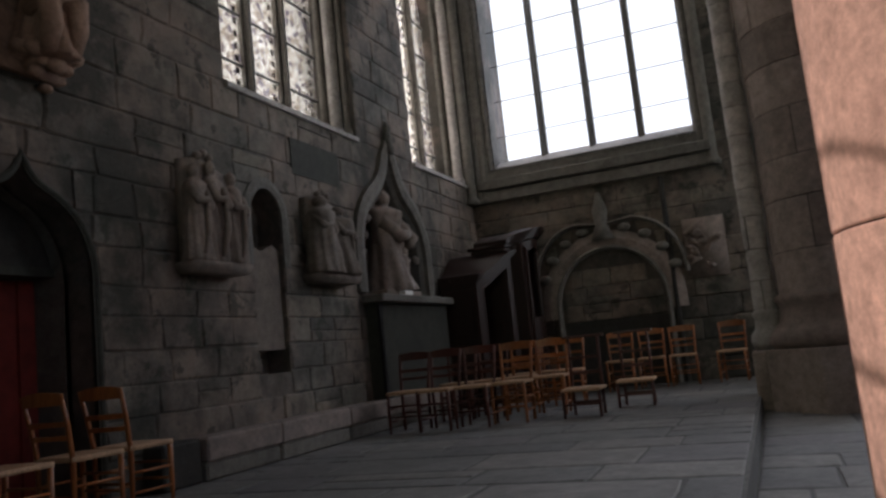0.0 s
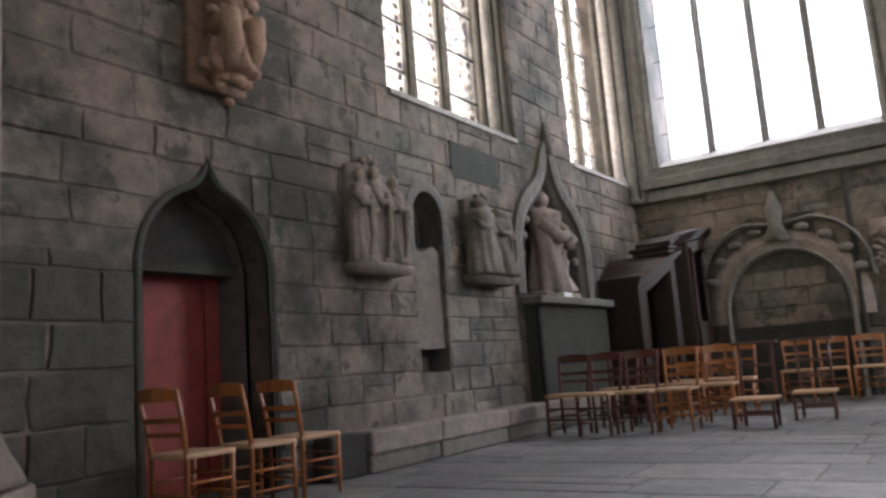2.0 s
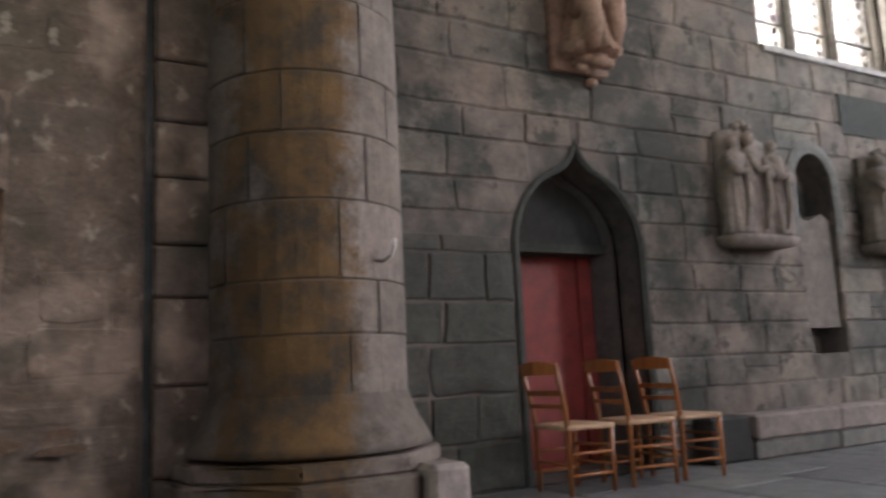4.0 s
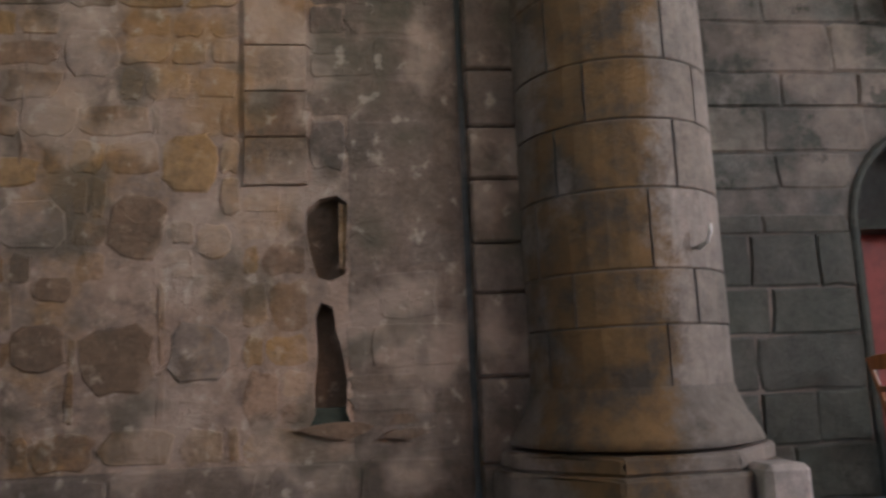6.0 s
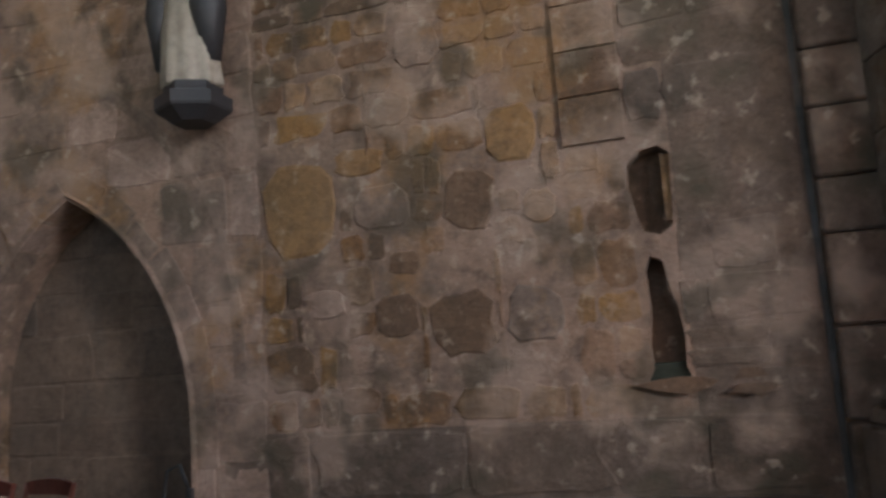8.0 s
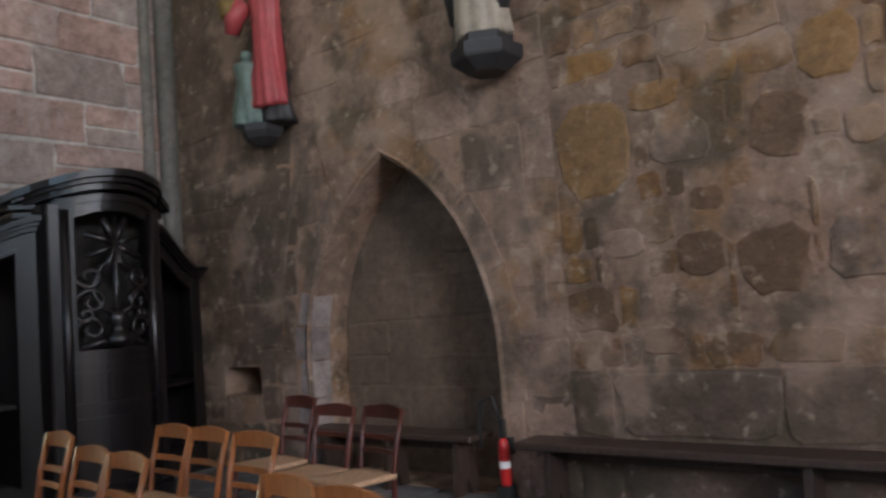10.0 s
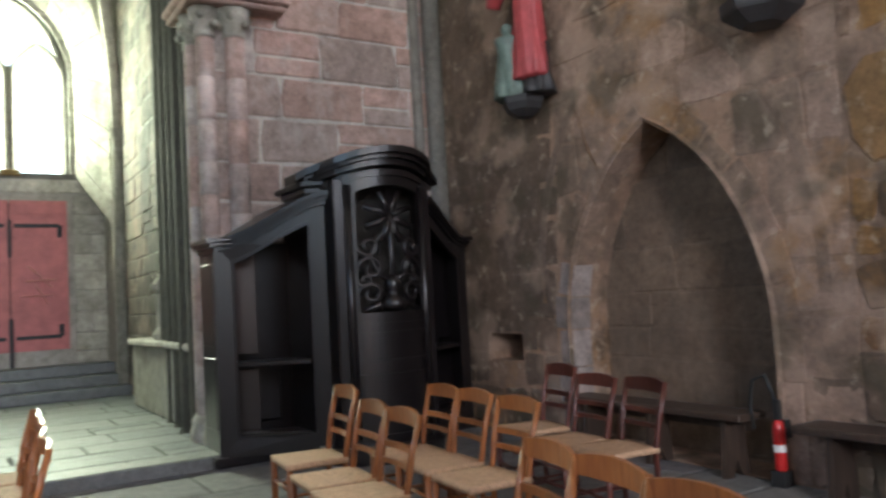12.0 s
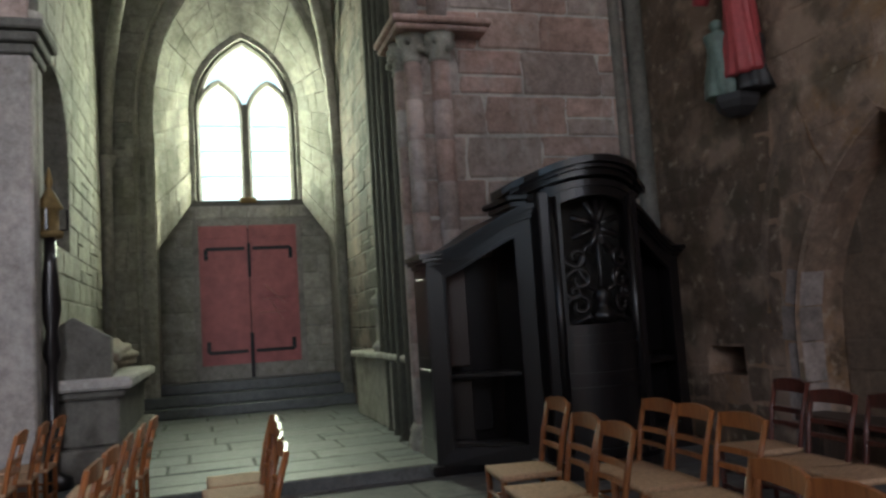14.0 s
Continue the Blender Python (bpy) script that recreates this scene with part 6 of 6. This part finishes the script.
for z0, z1, d in ((0.11, 0.95, 0.28), (0.95, 1.03, 0.36)):
    b = bmesh.new()
    box(b, -2.35, -2.35 + d, -11.6, -8.2, z0, z1, bevel=0.02)
    part("ledge_block", b, M_PALE, ledge)
for y in (-8.5, -10.2):
    b = bmesh.new()
    lathe(b, [(0.13, 1.03), (0.15, 1.1), (0.09, 1.18), (0.09, 1.6), (0.15, 1.66), (0.15, 1.72), (0.06, 1.8), (0.07, 1.84), (0.01, 1.95)], (-2.2, y), 8)
    part("pinnacle", b, M_PALE, ledge)

# ---- the porch ----
YB = YD - 0.8
door_2 = thing("door_2", "faded rose-red double door with black iron hinges", "door", "structure")
for s, u0, u1 in ((1, -0.73, 0.12), (-1, -1.6, -0.75)):
    b = bmesh.new()
    solid(b, [(u0, 0.86), (u1, 0.86), (u1, 3.34), (u0, 3.34)], [], -0.06, 0.0, at(AYP, 0, YB + 0.02))
    leaf = part("door_leaf", b, M_ROSE_PAINT, door_2)
    for k in range(6):
        z = 1.32 + 0.36 * k
        b = bmesh.new()
        solid(b, [(u0 + 0.05, z), (u1 - 0.05, z), (u1 - 0.05, z + 0.02), (u0 + 0.05, z + 0.02)], [], 0.0, 0.018, at(AYP, 0, YB + 0.02))
        part("door_rib", b, M_ROSE_PAINT, leaf)
    e = u1 - 0.12 if s > 0 else u0 + 0.12
    c = u0 + 0.06 if s > 0 else u1 - 0.06
    for z, dz in ((1.08, 0.2), (2.92, -0.2)):
        b = bmesh.new()
        a0, a1 = min(e, c), max(e, c)
        solid(b, [(a0, z - 0.03), (a1, z - 0.03), (a1, z + 0.03), (a0, z + 0.03)], [], 0.0, 0.03, at(AYP, 0, YB + 0.02))
        solid(b, [(e - 0.035, min(z, z + dz)), (e + 0.035, min(z, z + dz)), (e + 0.035, max(z, z + dz)), (e - 0.035, max(z, z + dz))], [], 0.004, 0.034, at(AYP, 0, YB + 0.02))
        part("hinge_strap", b, M_IRON, leaf)
b = bmesh.new()
solid(b, [(-1.7, 0.95), (0.2, 0.95), (0.2, 3.35), (-1.7, 3.35)], [], -0.5, -0.07, at(AYP, 0, YB + 0.02))
part("backing_boards", b, M_NEARBLACK, door_2)
for z0, z1, w in ((0.25, 1.4, 0.03), (2.4, 3.0, 0.025)):
    b = bmesh.new()
    solid(b, [(-0.74 - w, z0), (-0.74 + w, z0), (-0.74 + w, z1), (-0.74 - w, z1)], [], 0.03, 0.07, at(AYP, 0, YB + 0.02))
    part("bolt_bar", b, M_IRON, door_2)
for p, q in (((-1.0, 2.25), (-1.35, 1.9)), ((-0.95, 2.0), (-1.4, 2.02)), ((-0.9, 1.75), (-1.35, 1.76)), ((-1.1, 1.95), (-1.3, 1.6))):
    b = bmesh.new()
    tube(b, [(p[0], YB + 0.045, p[1]), (q[0], YB + 0.045, q[1])], 0.025, 6, flat=0.4)
    part("brace", b, M_BRACE, door_2)
b = bmesh.new()
box(b, -0.92, -0.62, YB - 0.05, YB + 0.1, 3.74, 3.84, bevel=0.01)
tagged(part("yellow_sign_box", b, M_OCHRE), "small yellowish box on the window ledge", "box")
b = bmesh.new()
solid(b, [(-1.78, 3.7), (0.24, 3.7), (0.24, 3.8), (-1.78, 3.8)], [], -0.3, 0.03, at(AYP, 0, YB))
part("sill_block", b, M_DRESSED, window_4)
# tracery: two small pointed lights below a spandrel
for u0, u1 in ((-1.66, -0.78), (-0.78, 0.12)):
    b = bmesh.new()
    ring(b, pointed(u0 + 0.1, u1 - 0.1, 3.8, 5.4, 6.0), 0.1, -1.08, -0.9, DOOR)
    part("tracery", b, M_DRESSED, window_4)
b = bmesh.new()
ring(b, O_DWIN, -0.1, -1.1, -0.88, DOOR)
part("outer_tracery", b, M_DRESSED, window_4)
sp = thing("splay_mouldings", "moulded stone arches and ribs of the porch vault", "moulding", "structure")
for grow, base, loop in ((0.14, 0.05, O_SPLAY), (0.09, 0.12, pointed(-2.34, 1.0, 0.1, 5.2, 8.5))):
    b = bmesh.new()
    ring(b, loop, grow, 0.0, base, DOOR)
    part("arch_roll", b, M_PALE, sp)
for x, y, dx in ((1.5, YD + 0.15, 1), (-2.28, YD + 0.15, -1), (1.5, YP - 0.2, 1), (-2.28, YP - 0.7, -1)):
    b = bmesh.new()
    tube(b, [(x + (-0.4 - x) * (1 - math.cos(t)), y + (-10.6 - y) * (1 - math.cos(t)), 4.4 + 4.6 * math.sin(t)) for t in [k * 0.157 for k in range(11)]], 0.1, 8)
    part("vault_rib", b, M_PALE, sp, smooth=True)
    b = bmesh.new()
    lathe(b, [(0.09, 0.1), (0.09, 4.2), (0.14, 4.3), (0.16, 4.4)], (x, y), 12)
    part("wall_shaft", b, M_PALE, sp, smooth=True)
# splayed stones between the window and the outer arch
inner = pointed(-1.76, 0.22, 3.75, 5.5, 6.95, 8)
outer = pointed(-2.2, 0.78, 2.85, 5.2, 8.2, 8)


def finer(loop, most):
    out = []
    for (ua, va), (ub, vb) in zip(loop, loop[1:] + loop[:1]):
        k = most if abs(ub - ua) < 0.01 else 1
        out += [(ua + (ub - ua) * i / k, va + (vb - va) * i / k) for i in range(k)]
    return out


inner, outer = finer(inner, 6), finer(outer, 6)
for i in range(1, len(inner)):
    j = (i + 1) % len(inner)
    cuts = [0.0, 0.3 + 0.08 * (i % 3), 0.66 + 0.06 * (i % 2), 1.0]
    for a, c in zip(cuts, cuts[1:]):
        corner = []
        for k, f in ((i, a), (j, a), (j, c), (i, c)):
            corner.append(Vector((inner[k][0] + (outer[k][0] - inner[k][0]) * f, YB + 0.03 + (YD - YB - 0.03) * f, inner[k][1] + (outer[k][1] - inner[k][1]) * f)))
        mid = sum(corner, Vector()) / 4
        nrm = (corner[2] - corner[0]).cross(corner[3] - corner[1]).normalized()
        if nrm.dot(Vector((-0.74, mid.y + 2, 5.0)) - mid) < 0:
            nrm = -nrm
        b = bmesh.new()
        front = [b.verts.new(mid + (v - mid) * 0.975 + nrm * (0.012 + 0.006 * ((i * 7) % 3))) for v in corner]
        back = [b.verts.new(v - nrm * 0.05) for v in corner]
        b.faces.new(front)
        b.faces.new(back)
        for k in range(4):
            b.faces.new((front[k], front[(k + 1) % 4], back[(k + 1) % 4], back[k]))
        part("splay_stone", b, M_PALE, sp)
cap_l = thing("porch_pilaster", "pink stone pilaster with a moulded capital", "pilaster", "structure")
b = bmesh.new()
box(b, 1.42, 1.75, YP - 0.45, YP + 0.05, 0, 3.95, bevel=0.02)
part("shaft", b, M_PINK, cap_l)
b = bmesh.new()
for z, g in ((3.95, 0.03), (4.05, 0.07), (4.15, 0.12)):
    box(b, 1.42 - g, 1.75 + g, YP - 0.45 - g, YP + 0.05 + g, z, z + 0.09, bevel=0.015)
part("capital", b, M_DRESSED, cap_l)
b = bmesh.new()
box(b, 1.46, 1.75, YP - 0.42, YP + 0.02, 4.24, TOP, bevel=0.02)
part("upper_shaft", b, M_PINK, cap_l)

tomb = thing("tomb", "grey stone tomb chest on a stepped base", "tomb")
for name, g, z0, z1 in (("base_step", 0.12, 0.11, 0.42), ("chest", 0.0, 0.42, 0.86), ("cove", 0.06, 0.86, 0.94), ("top_slab", 0.13, 0.94, 1.05)):
    b = bmesh.new()
    box(b, 0.82 - g, 1.56, -10.9 - g, -7.95 + g, z0, z1, bevel=0.025)
    part(name, b, M_DRESSED if name != "top_slab" else M_SHAFT, tomb)
b = bmesh.new()
solid(b, [(0.88, 1.05), (1.54, 1.05), (1.54, 1.42), (1.2, 1.62), (0.88, 1.42)], [], 0.0, 0.18, at(AYP, 0, -8.12))
part("headboard", b, M_DRESSED, tomb)


def effigy(bm, paint):
    lying = pose(1.16, -10.75, 1.05) @ pose(0, 0, 0.17, -90, 0, 0)
    robe(bm, 0, 0, 0, 2.25, 0.27, 9, 0.14, 0.65, 0, 0, seed=61)
    for v in bm.verts:
        v.co = lying @ v.co
    box(bm, 0.9, 1.42, -8.75, -8.35, 1.05, 1.17, bevel=0.04)
    paint(0)


carved("effigy", "carved stone figure lying on the tomb chest", effigy, [M_STATUE])
lamp = thing("processional_lantern", "dark carved staff with a small brass lantern on top", "lantern")
b = bmesh.new()
lathe(b, [(0.16, 0.11), (0.16, 0.2), (0.05, 0.26), (0.045, 1.2), (0.08, 1.3), (0.05, 1.5), (0.09, 1.7), (0.06, 2.1), (0.05, 2.35)], (1.35, -7.78), 10)
part("staff", b, M_DARKWOOD, lamp, smooth=True)
b = bmesh.new()
lathe(b, [(0.11, 2.35), (0.12, 2.4), (0.08, 2.42), (0.08, 2.6), (0.12, 2.62), (0.05, 2.75), (0.02, 2.8), (0.035, 2.86), (0.008, 3.0)], (1.35, -7.78), 10)
part("lantern", b, M_OCHRE, lamp, "small brass lantern head", True)
b = bmesh.new()
for a in (0, 90, 180, 270):
    tube(b, [(1.35, -7.78, 2.4), (1.35 + 0.15 * math.cos(radians(a)), -7.78 + 0.15 * math.sin(radians(a)), 2.42), (1.35 + 0.15 * math.cos(radians(a)), -7.78 + 0.15 * math.sin(radians(a)), 2.6)], 0.015, 6)
part("side_arms", b, M_DARKWOOD, lamp)

lay_all()
